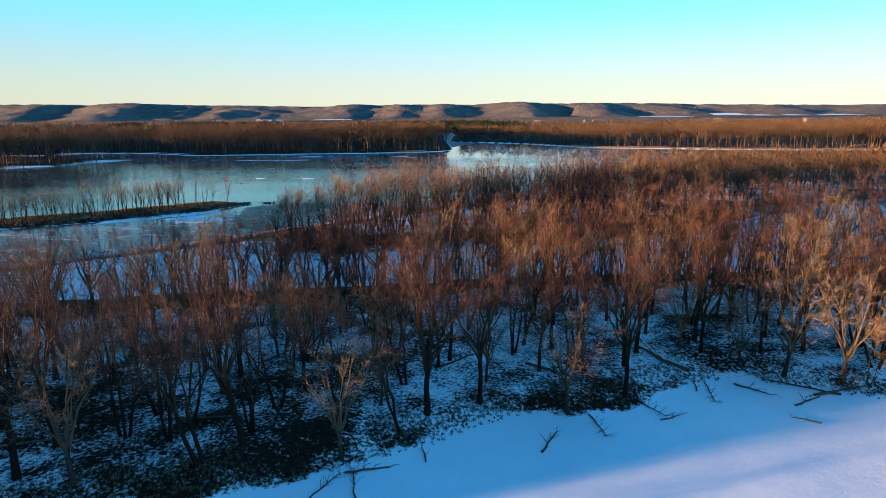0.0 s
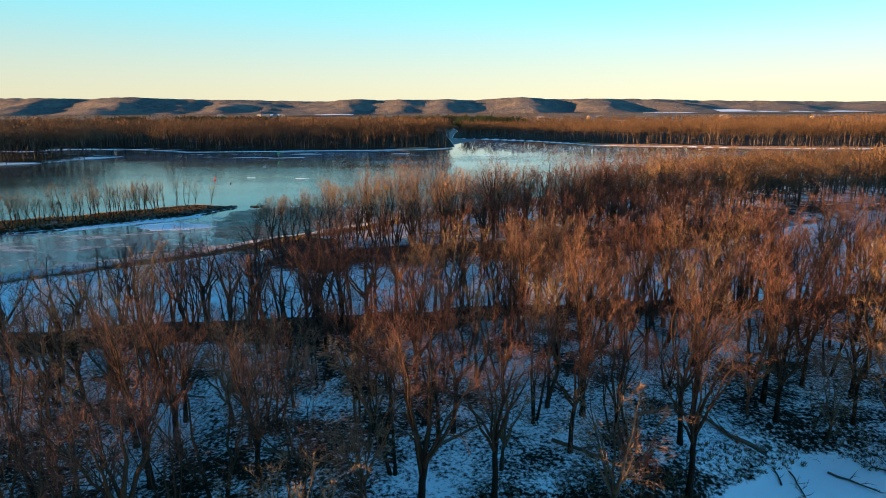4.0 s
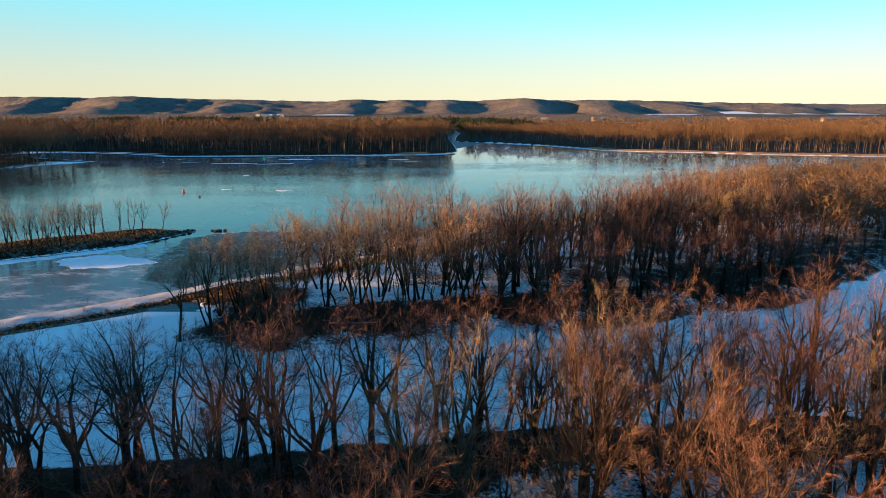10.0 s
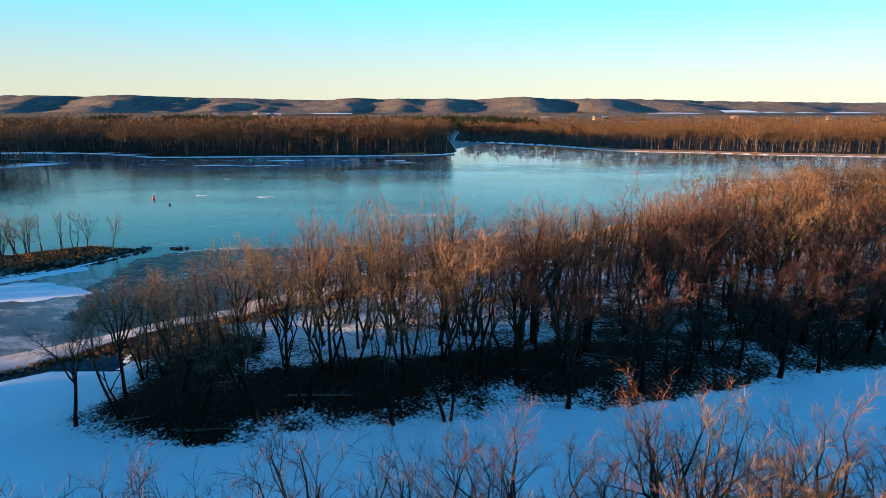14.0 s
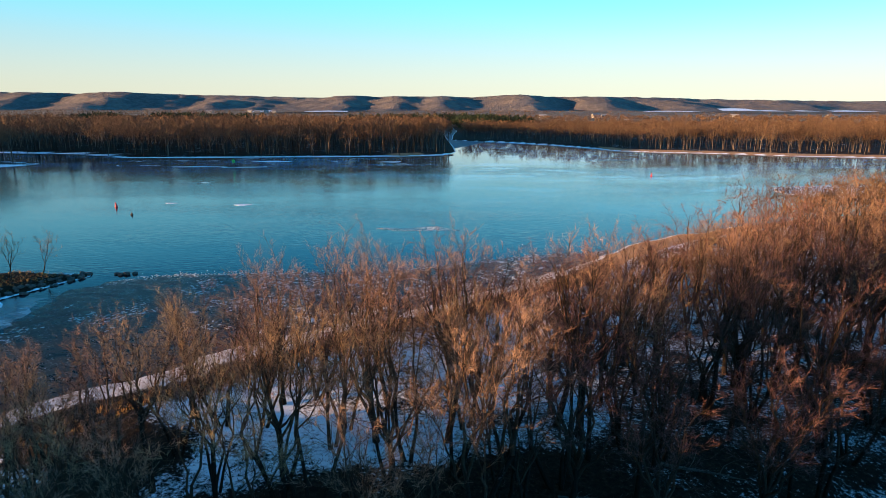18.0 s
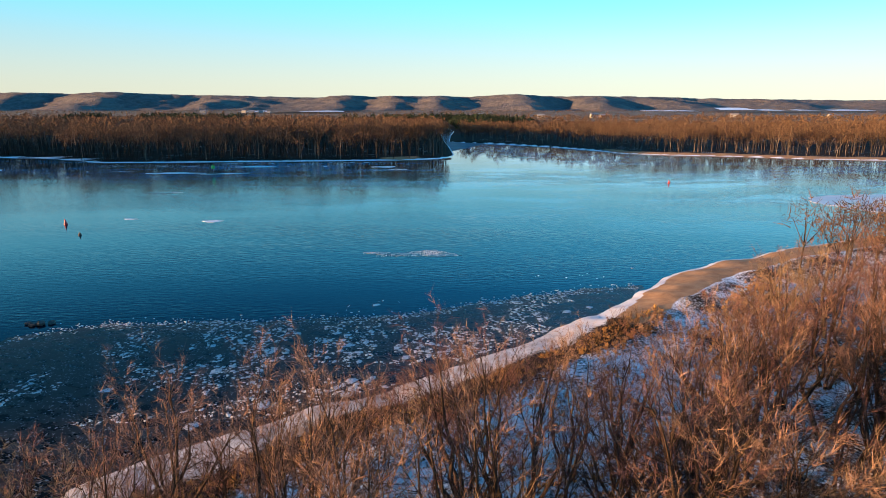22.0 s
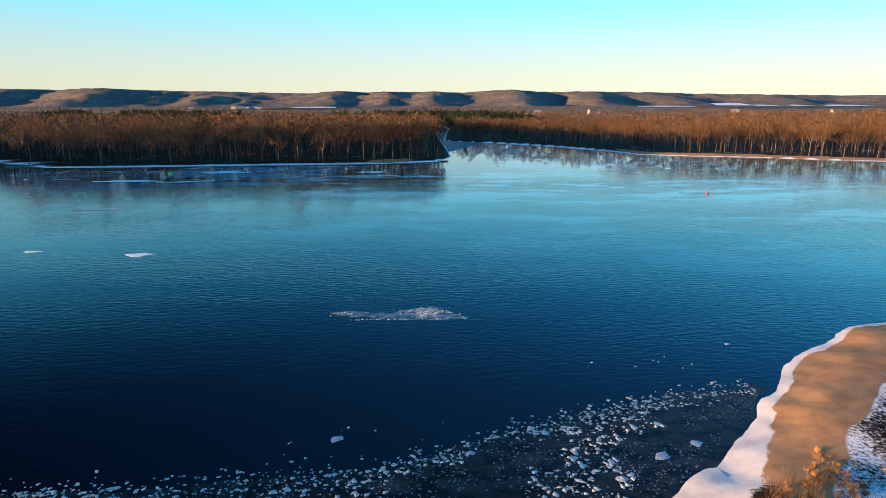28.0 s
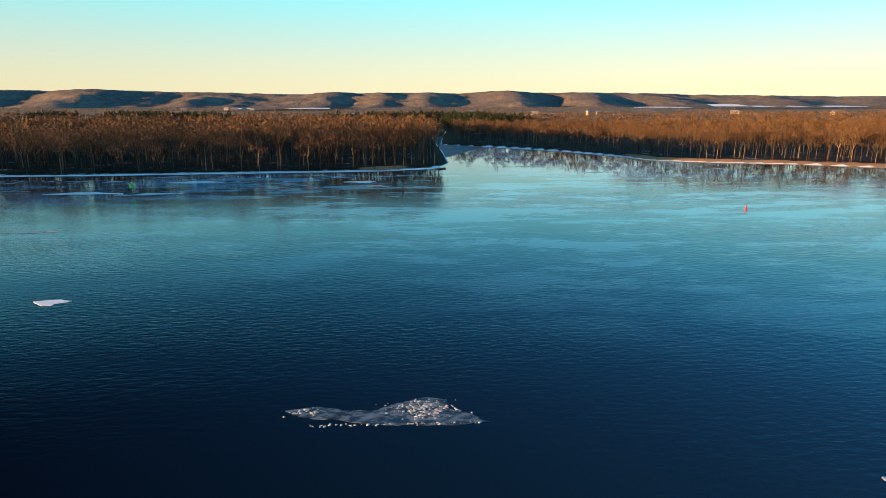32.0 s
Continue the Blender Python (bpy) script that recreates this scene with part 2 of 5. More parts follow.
def plain_material(name, colour, rough=0.6, metal=0.0, spread=0.3):
    m, n, l, b = material(name, rough, metal)
    f = noise_node(n, l, 3.0, 5, position(n))
    dark = tuple(v * (1 - spread) for v in colour)
    l.new(ramp_node(n, l, f, [(0.3, dark), (0.7, colour)]), b.inputs["Base Color"])
    bump_node(n, l, b, f, 0.2, 0.02)
    return m


MAT_RED_PAINT = plain_material("red buoy paint", (0.55, 0.03, 0.025), 0.45)
MAT_GREEN_PAINT = plain_material("green beacon paint", (0.02, 0.45, 0.10), 0.4)
MAT_STEEL = plain_material("weathered steel", (0.25, 0.24, 0.23), 0.5, 0.6)
MAT_ROCK = plain_material("dark stone", (0.14, 0.115, 0.095), 0.9, 0, 0.6)
MAT_LOG = bark_material("dead wood", (0.06, 0.05, 0.042), (0.2, 0.165, 0.13))
MAT_WALL = plain_material("pale siding", (0.28, 0.27, 0.25), 0.7, 0, 0.15)
MAT_ROOF = plain_material("grey roofing", (0.3, 0.28, 0.27), 0.8)


def hill_material():
    m, n, l, b = material("wooded bluff", 0.95)
    p = position(n)
    tree = noise_node(n, l, 0.03, 8, p, 0.75)
    big = noise_node(n, l, 0.0035, 4, p)
    woods = ramp_node(n, l, tree, [(0.3, (0.07, 0.064, 0.06)), (0.5, (0.125, 0.112, 0.105)), (0.7, (0.20, 0.18, 0.17))])
    open_ = ramp_node(n, l, tree, [(0.3, (0.14, 0.118, 0.10)), (0.7, (0.23, 0.195, 0.165))])
    l.new(mix_node(n, l, ramp_node(n, l, big, [(0.5, (0, 0, 0)), (0.62, (1, 1, 1))]), woods, open_), b.inputs["Base Color"])
    bump_node(n, l, b, tree, 0.9, 14.0)
    return m


MAT_HILL = hill_material()


# ---- plan ----
SHORE_A = [(-260, -20), (-120, 15), (-60, 37), (-40, 44), (-19, 51), (-10, 54), (-1, 58), (5, 62), (10, 64), (15, 63), (21, 66), (28, 70), (36, 72), (41, 69), (49, 66), (70, 65), (110, 72), (180, 90), (400, 120)]
# the bulge west of x -92 is added out of view to carry shading woods
BANK_B = [(400, 200), (200, 150), (130, 132), (90, 124), (52, 119), (24, 118), (4, 118), (-2, 114), (-17, 113), (-31, 111), (-44, 110), (-55, 107), (-75, 106), (-92, 112), (-105, 122), (-130, 124), (-260, 98)]
RIDGE = [(-37, 153), (-39, 141), (-30, 136.5), (-21, 136), (-11, 140), (6, 141), (10, 144), (18, 143), (32, 147), (44, 150), (66, 157), (90, 176), (130, 195), (200, 215), (400, 260), (700, 300)]
RIVER_SIDE = [(700, 310), (400, 296), (220, 290), (150, 287), (120, 283), (104, 277), (91, 271), (76, 263), (60, 255), (49, 248), (39, 238), (33, 231), (23, 222), (14, 214), (7, 209), (-1, 202), (-10, 197), (-19, 190.5), (-25, 186), (-35, 177), (-45, 168.5), (-54, 161), (-62, 156), (-72, 148), (-85, 138), (-110, 126), (-160, 110), (-260, 85)]
STRIP = [(-260, 75), (-160, 100), (-110, 117), (-85, 130), (-70, 141), (-56, 152), (-49, 158), (-42, 160)]
SPIT = [(-66, 221), (-75, 204), (-90, 194), (-107, 182), (-140, 165), (-200, 140), (-300, 110), (-300, 130), (-220, 158), (-160, 180), (-119, 199), (-100, 211), (-90, 216.5), (-78, 224)]
FAR_LEFT_SHORE = [(13, 820), (14, 700), (16, 600), (16, 540), (8, 511), (-21, 501), (-49, 498), (-92, 495), (-141, 490), (-191, 488), (-215, 502), (-240, 520), (-300, 530), (-330, 500), (-260, 470), (-219, 450), (-234, 415), (-264, 376), (-340, 330), (-600, 260), (-5000, 100)]
FAR_RIGHT_SHORE = [(5000, 200), (500, 462), (300, 486), (238, 503), (202, 523), (161, 536), (134, 550), (125, 573), (100, 614), (66, 650), (19, 690), (24, 800), (32, 900)]
LAND_A = SHORE_A + BANK_B
LAND_Z = [(-400, -70), (-150, -40), (-60, -16), (0, -12), (60, -20), (200, -40), (400, -60), (400, -400), (-400, -400)]
LAND_C = RIDGE + RIVER_SIDE + STRIP
FAR_LEFT = FAR_LEFT_SHORE + [(-5000, 6000), (20, 6000), (20, 1100), (-12, 1040), (4, 920)]
FAR_RIGHT = FAR_RIGHT_SHORE + [(30, 1000), (5, 1090), (5, 6000), (5000, 6000)]
SLOUGHS = [(-400, -300), (400, -300), (400, 250), (130, 205), (60, 170), (-30, 160), (-49, 160), (-110, 120), (-400, 60)]


def to_line(px, py, line, closed=False):
    """Distance of points from a polyline."""
    best = np.full(np.shape(px), 1e9)
    pts = list(line) + ([line[0]] if closed else [])
    for (ax, ay), (bx, by) in zip(pts, pts[1:]):
        dx, dy = bx - ax, by - ay
        t = np.clip(((px - ax) * dx + (py - ay) * dy) / (dx * dx + dy * dy), 0, 1)
        best = np.minimum(best, np.hypot(px - ax - t * dx, py - ay - t * dy))
    return best


def inside(px, py, poly):
    hit = np.zeros(np.shape(px), bool)
    for (ax, ay), (bx, by) in zip(poly, poly[1:] + poly[:1]):
        if ay != by:
            hit ^= ((ay > py) != (by > py)) & (px < (bx - ax) * (py - ay) / (by - ay) + ax)
    return hit


def depth_in(px, py, poly):
    """How far inside a polygon points lie; negative outside."""
    d = to_line(px, py, poly, True)
    return np.where(inside(px, py, poly), d, -d)


def grain(px, py, size, seed=0):
    """Smooth random relief from 0 to 1 with features of that size."""
    x, y = np.asarray(px, float) / size, np.asarray(py, float) / size
    ix, iy = np.floor(x), np.floor(y)
    fx, fy = x - ix, y - iy
    fx, fy = fx * fx * (3 - 2 * fx), fy * fy * (3 - 2 * fy)

    def corner(i, j):
        v = np.sin(i * 127.1 + j * 311.7 + seed * 74.7) * 43758.5453
        return v - np.floor(v)

    a = corner(ix, iy) * (1 - fx) + corner(ix + 1, iy) * fx
    b = corner(ix, iy + 1) * (1 - fx) + corner(ix + 1, iy + 1) * fx
    return a * (1 - fy) + b * fy


def ease(v, lo, hi):
    t = np.clip((v - lo) / (hi - lo), 0, 1)
    return t * t * (3 - 2 * t)


def lay(px, py):
    """Height of the ground, and how much of it is litter, sand, field and shore snow greyed for shade and dirt."""
    px, py = np.asarray(px, float), np.asarray(py, float)
    wx = px + 2.4 * (grain(px, py, 7, 1) - 0.5) + 0.9 * (grain(px, py, 2.3, 2) - 0.5)
    wy = py + 2.4 * (grain(px, py, 7, 3) - 0.5) + 0.9 * (grain(px, py, 2.3, 4) - 0.5)
    z = np.full(px.shape, -1.6)
    litter, sand, field = np.zeros(px.shape), np.zeros(px.shape), np.zeros(px.shape)
    rough = grain(px, py, 9, 5) * 0.6 + grain(px, py, 3.1, 6) * 0.4
    z = np.maximum(z, -1.6 + 1.66 * ease(depth_in(px, py, SLOUGHS), 0, 6) + 0.05 * grain(px, py, 6, 9))
    da = depth_in(wx, wy, LAND_A)
    shore_a, bank_b = to_line(wx, wy, SHORE_A), to_line(wx, wy, BANK_B)
    z = np.maximum(z, np.where(da > -3, -0.6 + 0.75 * ease(da, -3, 0) + (0.55 + 0.9 * rough) * ease(da, 0, 5), -9))
    # the near-solid litter along BANK_B also stands in for the bank's shadow
    la = ease(da, -0.5, 1.0) * np.clip(0.30 + 0.42 * rough + 0.03 * (1 - ease(shore_a, 2, 9)) + (0.6 + 0.2 * (1 - ease(px, 0, 15))) * (1 - ease(bank_b, 5 + 3 * (1 - ease(px, 0, 15)), 10 + 3 * (1 - ease(px, 0, 15)))) + 0.10 * (1 - ease(px, -14, 2)) * (1 - ease(py, 70, 85)), 0, 1.05)
    litter = np.maximum(litter, la)
    dz = depth_in(px, py, LAND_Z)
    z = np.maximum(z, np.where(dz > -3, -0.6 + 0.75 * ease(dz, -3, 0) + (0.5 + 0.8 * rough) * ease(dz, 0, 5), -9))
    litter = np.maximum(litter, ease(dz, -0.5, 1.0) * (0.3 + 0.4 * rough))
    dc = depth_in(wx, wy, LAND_C)
    ridge, river = to_line(wx, wy, RIDGE), to_line(wx, wy, RIVER_SIDE)
    strip = to_line(wx, wy, STRIP)
    crest = np.exp(-((ridge - 11) / 8.0) ** 2) * ease(px, -45, -25) * (1 - ease(px, 150, 260))
    z = np.maximum(z, np.where(dc > -3, -0.6 + 0.75 * ease(dc, -2.0, 0.4) + 0.3 * (grain(px, py, 2.4, 75) - 0.3) * ease(dc, -0.6, 0.4) * (1 - ease(river, 5, 8)) + (0.35 + 0.5 * rough) * ease(dc, 0, 6) + 1.0 * crest * ease(dc, 0, 7), -9))
    z = np.where(dc > 0, z + 0.09 * np.minimum(river, 9) * ease(px, -30, 0) * (1 - ease(river, 9, 30)), z)
    wide = 12 * ease(px, 10, 26)
    dark = (1 - ease(ridge, 11 + wide, 20 + wide)) * ease(px, -54, -45)
    inland = 0.22 + 0.40 * rough + 0.15 * ease(px, 20, 60) + 0.2 * ease(px, 8, 25) * (1 - ease(py, 172, 192))
    lc = ease(dc, 0.0, 2.0) * np.clip(np.maximum(inland, dark * (0.50 + 0.34 * ease(ridge, 2, 7) + 0.35 * (grain(px, py, 4.5, 77) - 0.4) - 0.26 * ease(px, 8, 30))), 0, 1.05)
    lc = lc * ease(river, 3.4 + 4 * ease(px, 35, 45), 6.2 + 4.5 * ease(px, 35, 45)) + 0.6 * np.exp(-((river - 8.0) / 2.4) ** 2) * ease(dc, 0, 1) * (1 - ease(px, 26, 34))
    brush = ease(dc, 0, 2) * ease(river, 5.5 + 9 * ease(px, 34, 42), 8 + 9 * ease(px, 34, 42)) * (1 - ease(river, 26, 34)) * ease(px, -12, 5) * (1 - ease(px, 80, 110))
    lc = np.maximum(lc, brush * (0.12 + 0.40 * rough))
    # painted tree shade on the snow rim, mixed with sandy grey ice
    shade_grime = np.where(dc > -1, (1 - ease(river, 7, 9)) * (1 - 0.45 * ease(px, 14, 30) * (1 - ease(px, 75, 105))), 0)
    lc = np.maximum(lc, 0.75 * np.exp(-(strip / 1.6) ** 2))
    litter = np.maximum(litter, np.where(dc > -1, lc, 0))
    beach = ease(px, 25, 32) * (1 - ease(px, 150, 200)) * ease(river, 0.4 + 2.6 * (1 - ease(px, 27, 40)), 1.2 + 3.0 * (1 - ease(px, 27, 40))) * (1 - ease(river, 8.6 + 2.4 * (grain(px, py, 5, 71) - 0.5), 10.4))
    sand = np.maximum(sand, np.where(dc > 0, beach * (0.65 + 0.5 * rough), 0))
    ds = depth_in(wx, wy, SPIT)
    z = np.maximum(z, np.where(ds > -3, -0.9 + 1.0 * ease(ds, -3, 0) + (0.5 + 0.7 * rough) * ease(ds, 0, 3), -9))
    litter = np.maximum(litter, ease(ds, -0.8, 0.4) * (0.55 + 0.5 * rough))
    for poly, line, side in ((FAR_LEFT, FAR_LEFT_SHORE, 0), (FAR_RIGHT, FAR_RIGHT_SHORE, 1)):
        d = depth_in(px, py, poly)
        z = np.maximum(z, np.where(d > -6, -1.2 + 1.3 * ease(d, -6, 0) + (0.7 + 0.8 * rough) * ease(d, 0, 9), -9))
        litter = np.maximum(litter, ease(d, 0.5, 4) * (0.62 + 0.35 * rough))
        # litter on the inlet's shores darkens their bright snow rim
        litter = np.maximum(litter, ease(d, -1.0, 0.5) * 0.95 * (px < 48) * (px > 2) * (py > 525))
        gold = ease(px, 118, 140) if side else np.exp(-((px + 18) / 14) ** 2)
        sand = np.maximum(sand, np.where(d > 0, gold * (1 - ease(d, 7, 13)) * ease(d, 0.5, 2.5), 0))
        field = np.maximum(field, ease(d, 0, 30) * ease(py, 1000, 1200))
    white = ease(py, 2500, 2700) * (ease(px, 1250, 1500) + ease(px, -750, -650) * (1 - ease(px, -250, -150)))
    field = field * (1 - np.clip(white * ease(grain(px, py, 260, 12), 0.3, 0.5), 0, 1))
    return z, litter, sand, field, shade_grime


def height(px, py):
    return lay(np.array([px]), np.array([py]))[0][0]


# ---- mesh helpers ----
def mesh_of(name, verts, tris, mats, which=None, smooth=False):
    """A mesh from arrays of corners and triangles."""
    verts, tris = np.asarray(verts, np.float32), np.asarray(tris, np.int32)
    me = bpy.data.meshes.new(name)
    me.vertices.add(len(verts))
    me.vertices.foreach_set("co", verts.ravel())
    me.loops.add(tris.size)
    me.loops.foreach_set("vertex_index", tris.ravel())
    me.polygons.add(len(tris))
    k = tris.shape[1]
    me.polygons.foreach_set("loop_start", np.arange(0, tris.size, k, dtype=np.int32))
    me.polygons.foreach_set("loop_total", np.full(len(tris), k, np.int32))
    for m in mats:
        me.materials.append(m)
    if which is not None:
        me.polygons.foreach_set("material_index", np.asarray(which, np.int32))
    if smooth:
        me.polygons.foreach_set("use_smooth", np.ones(len(tris), bool))
    me.update(calc_edges=True)
    return me


class Soup:
    """Gathers tubes and blades into one set of triangles."""

    def __init__(self):
        self.v, self.f = [], []

    def tube(self, pts, radii, sides=4):
        base = len(self.v)
        for k, (p, r) in enumerate(zip(pts, radii)):
            a, b = pts[max(k - 1, 0)], pts[min(k + 1, len(pts) - 1)]
            d = (b - a).normalized()
            u = d.orthogonal().normalized()
            w = d.cross(u)
            for s in range(sides):
                t = 2 * math.pi * s / sides
                self.v.append(p + (u * math.cos(t) + w * math.sin(t)) * r)
        for k in range(len(pts) - 1):
            for s in range(sides):
                i, j = base + k * sides + s, base + k * sides + (s + 1) % sides
                self.f += [(i, j, j + sides), (i, j + sides, i + sides)]

    def blade(self, p, q, width, rng):
        d = q - p
        u = d.cross(Vector((rng.uniform(-1, 1), rng.uniform(-1, 1), rng.uniform(-1, 1))))
        u = u.normalized() * width * 0.5 if u.length > 1e-6 else Vector((width / 2, 0, 0))
        i = len(self.v)
        self.v += [p - u, p + u, q]
        self.f.append((i, i + 1, i + 2))

    def arrays(self):
        return np.array([tuple(v) for v in self.v], np.float32).reshape(-1, 3), np.array(self.f, np.int32).reshape(-1, 3)


def part(name, me, parent, label=""):
    ob = new(name, me)
    ob.parent = parent
    return tagged(ob, label)


def bent(rng, d, amount):
    return (d + Vector((rng.uniform(-1, 1), rng.uniform(-1, 1), rng.uniform(-1, 1))) * amount).normalized()


def some_way(rng):
    return Vector((rng.gauss(0, 1), rng.gauss(0, 1), rng.gauss(0, 1))).normalized()


def grow_tree(seed, tall, stems, wide, limbs, twig, fork=(0.20, 0.32), low=0.3, thick=0.0125, dense=1.0, lean=0.0, rise=0.16):
    """A bare tree as soups: its trunks, its limbs one by one, and the crown of twigs. wide: the crown's half width; twig: length and width of the finest twigs; rise: how strongly the wood turns upwards."""
    rng = random.Random(seed)
    trunks, wood, crown = [], [], Soup()
    heart = Vector((lean * tall, 0, tall * 0.57))
    each = max(1, round(limbs / stems))
    lift = Vector((0, 0, rise))
    for s in range(stems):
        turn = 2 * math.pi * (s + rng.uniform(-0.3, 0.3)) / stems
        out = Vector((math.cos(turn), math.sin(turn), 0))
        d = bent(rng, out * (0.05 if stems == 1 else rng.uniform(0.16, 0.34)) + Vector((lean, 0, 1)), 0.07)
        r = tall * thick * rng.uniform(0.8, 1.15) / stems ** 0.4
        high = tall * rng.uniform(*fork) + 0.5
        pts = [out * (0.0 if stems == 1 else 0.25) + Vector((0, 0, -0.5))]
        for k in range(4):
            d = bent(rng, d, 0.11)
            pts.append(pts[-1] + d * high / 4)
        trunk = Soup()
        trunk.tube(pts, [r * 1.5, r * 1.05, r * 0.95, r * 0.87, r * 0.78], 6)
        trunks.append(trunk)
        for b in range(each):
            a = turn + (2 * math.pi * (b + rng.uniform(-0.35, 0.35)) / each if stems == 1 else rng.uniform(-1.1, 1.1))
            up = radians(rng.uniform(4, 72) if b else rng.uniform(48, 80))
            aim = heart + Vector((math.cos(a) * math.cos(up) * wide, math.sin(a) * math.cos(up) * wide, math.sin(up) * tall * 0.35)) * rng.uniform(0.75, 1.0)
            start = pts[-1] if b < 2 else pts[3].lerp(pts[4], rng.random())
            limb = Soup()
            steps, lp, lr = 6, [start], [r * (0.76 if b == 0 else 0.6)]
            knee = start.lerp(aim, 0.5) + Vector((0, 0, rng.uniform(-0.02, 0.05) * tall)) + Vector((rng.uniform(-1, 1), rng.uniform(-1, 1), 0)) * 0.04 * tall
            for k in range(1, steps + 1):
                t = k / steps
                p = start * (1 - t) ** 2 + knee * 2 * t * (1 - t) + aim * t * t
                lp.append(p + Vector((rng.uniform(-1, 1), rng.uniform(-1, 1), rng.uniform(-1, 1))) * 0.014 * tall)
                lr.append(lr[0] * (1 - 0.86 * t))
            limb.tube(lp, lr, 4)
            many = int(8 * dense + 0.5)
            for k in range(many):
                f = low + (1 - low) * (k + rng.random()) / many
                i = min(int(f * steps), steps - 1)
                at = lp[i].lerp(lp[i + 1], f * steps - i)
                ga = (lp[i + 1] - lp[i]).normalized()
                away = (at - heart) / tall
                h = (ga * 0.6 + away * 1.1 + some_way(rng) * 0.66 + lift).normalized()
                bl = tall * rng.uniform(0.12, 0.23) * (1.2 - 0.45 * f)
                mid = at + h * bl * 0.5
                h2 = (h + some_way(rng) * 0.26 + lift * 1.4).normalized()
                end = mid + h2 * bl * 0.5
                br = max(lr[i] * 0.42, 0.022)
                limb.tube([at, mid, end], [br, br * 0.62, br * 0.22], 3)
                few = int(5 * dense + 0.5)
                for j in range(few):
                    e = 0.22 + 0.78 * (j + rng.random()) / few
                    st = at.lerp(mid, e * 2) if e < 0.5 else mid.lerp(end, e * 2 - 1)
                    w = ((h if e < 0.5 else h2) * 0.72 + some_way(rng) * 0.58 + lift * 0.7).normalized()
                    tip = st + w * bl * rng.uniform(0.26, 0.46)
                    limb.blade(st, tip, max(br * 0.6, twig[1] * 1.4), rng)
                    for q in range(int(8 * dense + 0.5)):
                        o = st.lerp(tip, rng.uniform(0.15, 1.0))
                        x = (w * 0.76 + some_way(rng) * 0.58 + lift * 0.6).normalized()
                        crown.blade(o, o + x * twig[0] * rng.uniform(0.5, 1.3), twig[1], rng)
            wood.append(limb)
    return trunks, wood, [crown]


def tree_thing(name, soups, mats, label, category, group):
    """A tree with its trunk, limbs and crown, standing at the origin."""
    root = tagged(new(name), label, category, group)
    root.empty_display_size = 0.3
    for key, some, mat in zip(("trunk", "limb", "crown"), soups, mats):
        for soup in some:
            v, f = soup.arrays()
            part(key, mesh_of(key, v, f, [mat], smooth=key != "crown"), root)
    return root


def scatter(rng, box, step, keep):
    """Places on a shaken grid over box that keep() accepts, as an array of x, y."""
    x0, y0, x1, y1 = box
    gx, gy = np.meshgrid(np.arange(x0, x1, step), np.arange(y0, y1, step))
    gx = gx + rng.uniform(-0.46, 0.46, gx.shape) * step
    gy = gy + rng.uniform(-0.46, 0.46, gy.shape) * step
    ok = keep(gx, gy)
    return np.stack([gx[ok], gy[ok]], 1)


def plant(kinds, places, rng, size=(0.8, 1.15)):
    """Copies of the trees in kinds at the places; the first ones of each kind are moved there themselves."""
    used = set()
    zs = lay(places[:, 0], places[:, 1])[0]
    for (x, y), z in zip(places, zs):
        k = int(rng.integers(len(kinds)))
        s = rng.uniform(*size)
        m = pose(x, y, z, rng.uniform(-4, 4), rng.uniform(-4, 4), rng.uniform(0, 360)) @ Matrix.Diagonal((s, s, s * rng.uniform(0.92, 1.08), 1))
        if k in used:
            copy = copy_thing(kinds[k], pose(0, 0, 0))
            copy.matrix_basis = m
        else:
            kinds[k].matrix_basis = m
            used.add(k)
    for k, ob in enumerate(kinds):
        if k not in used:
            ob.location.z = height(0.0, 90.0)
            ob.location.x, ob.location.y = -75 - 6 * k, 80


def woods(name, protos, places, rng, mats, label, size=(0.8, 1.2)):
    """A wood of many trees as one mesh."""
    vs, fs, ws, base = [], [], [], 0
    zs = lay(places[:, 0], places[:, 1])[0]
    pick = rng.integers(len(protos), size=len(places))
    for (x, y), z, k in zip(places, zs, pick):
        v, f, w = protos[k]
        a, s = rng.uniform(0, 6.283), rng.uniform(*size)
        c, n = math.cos(a) * s, math.sin(a) * s
        vs.append(np.stack([v[:, 0] * c - v[:, 1] * n + x, v[:, 0] * n + v[:, 1] * c + y, v[:, 2] * s * rng.uniform(0.9, 1.1) + z], 1))
        fs.append(f + base)
        ws.append(w)
        base += len(v)
    ob = new(name, mesh_of(name, np.concatenate(vs), np.concatenate(fs), mats, np.concatenate(ws)))
    return tagged(ob, label, "woods", "", "stuff")


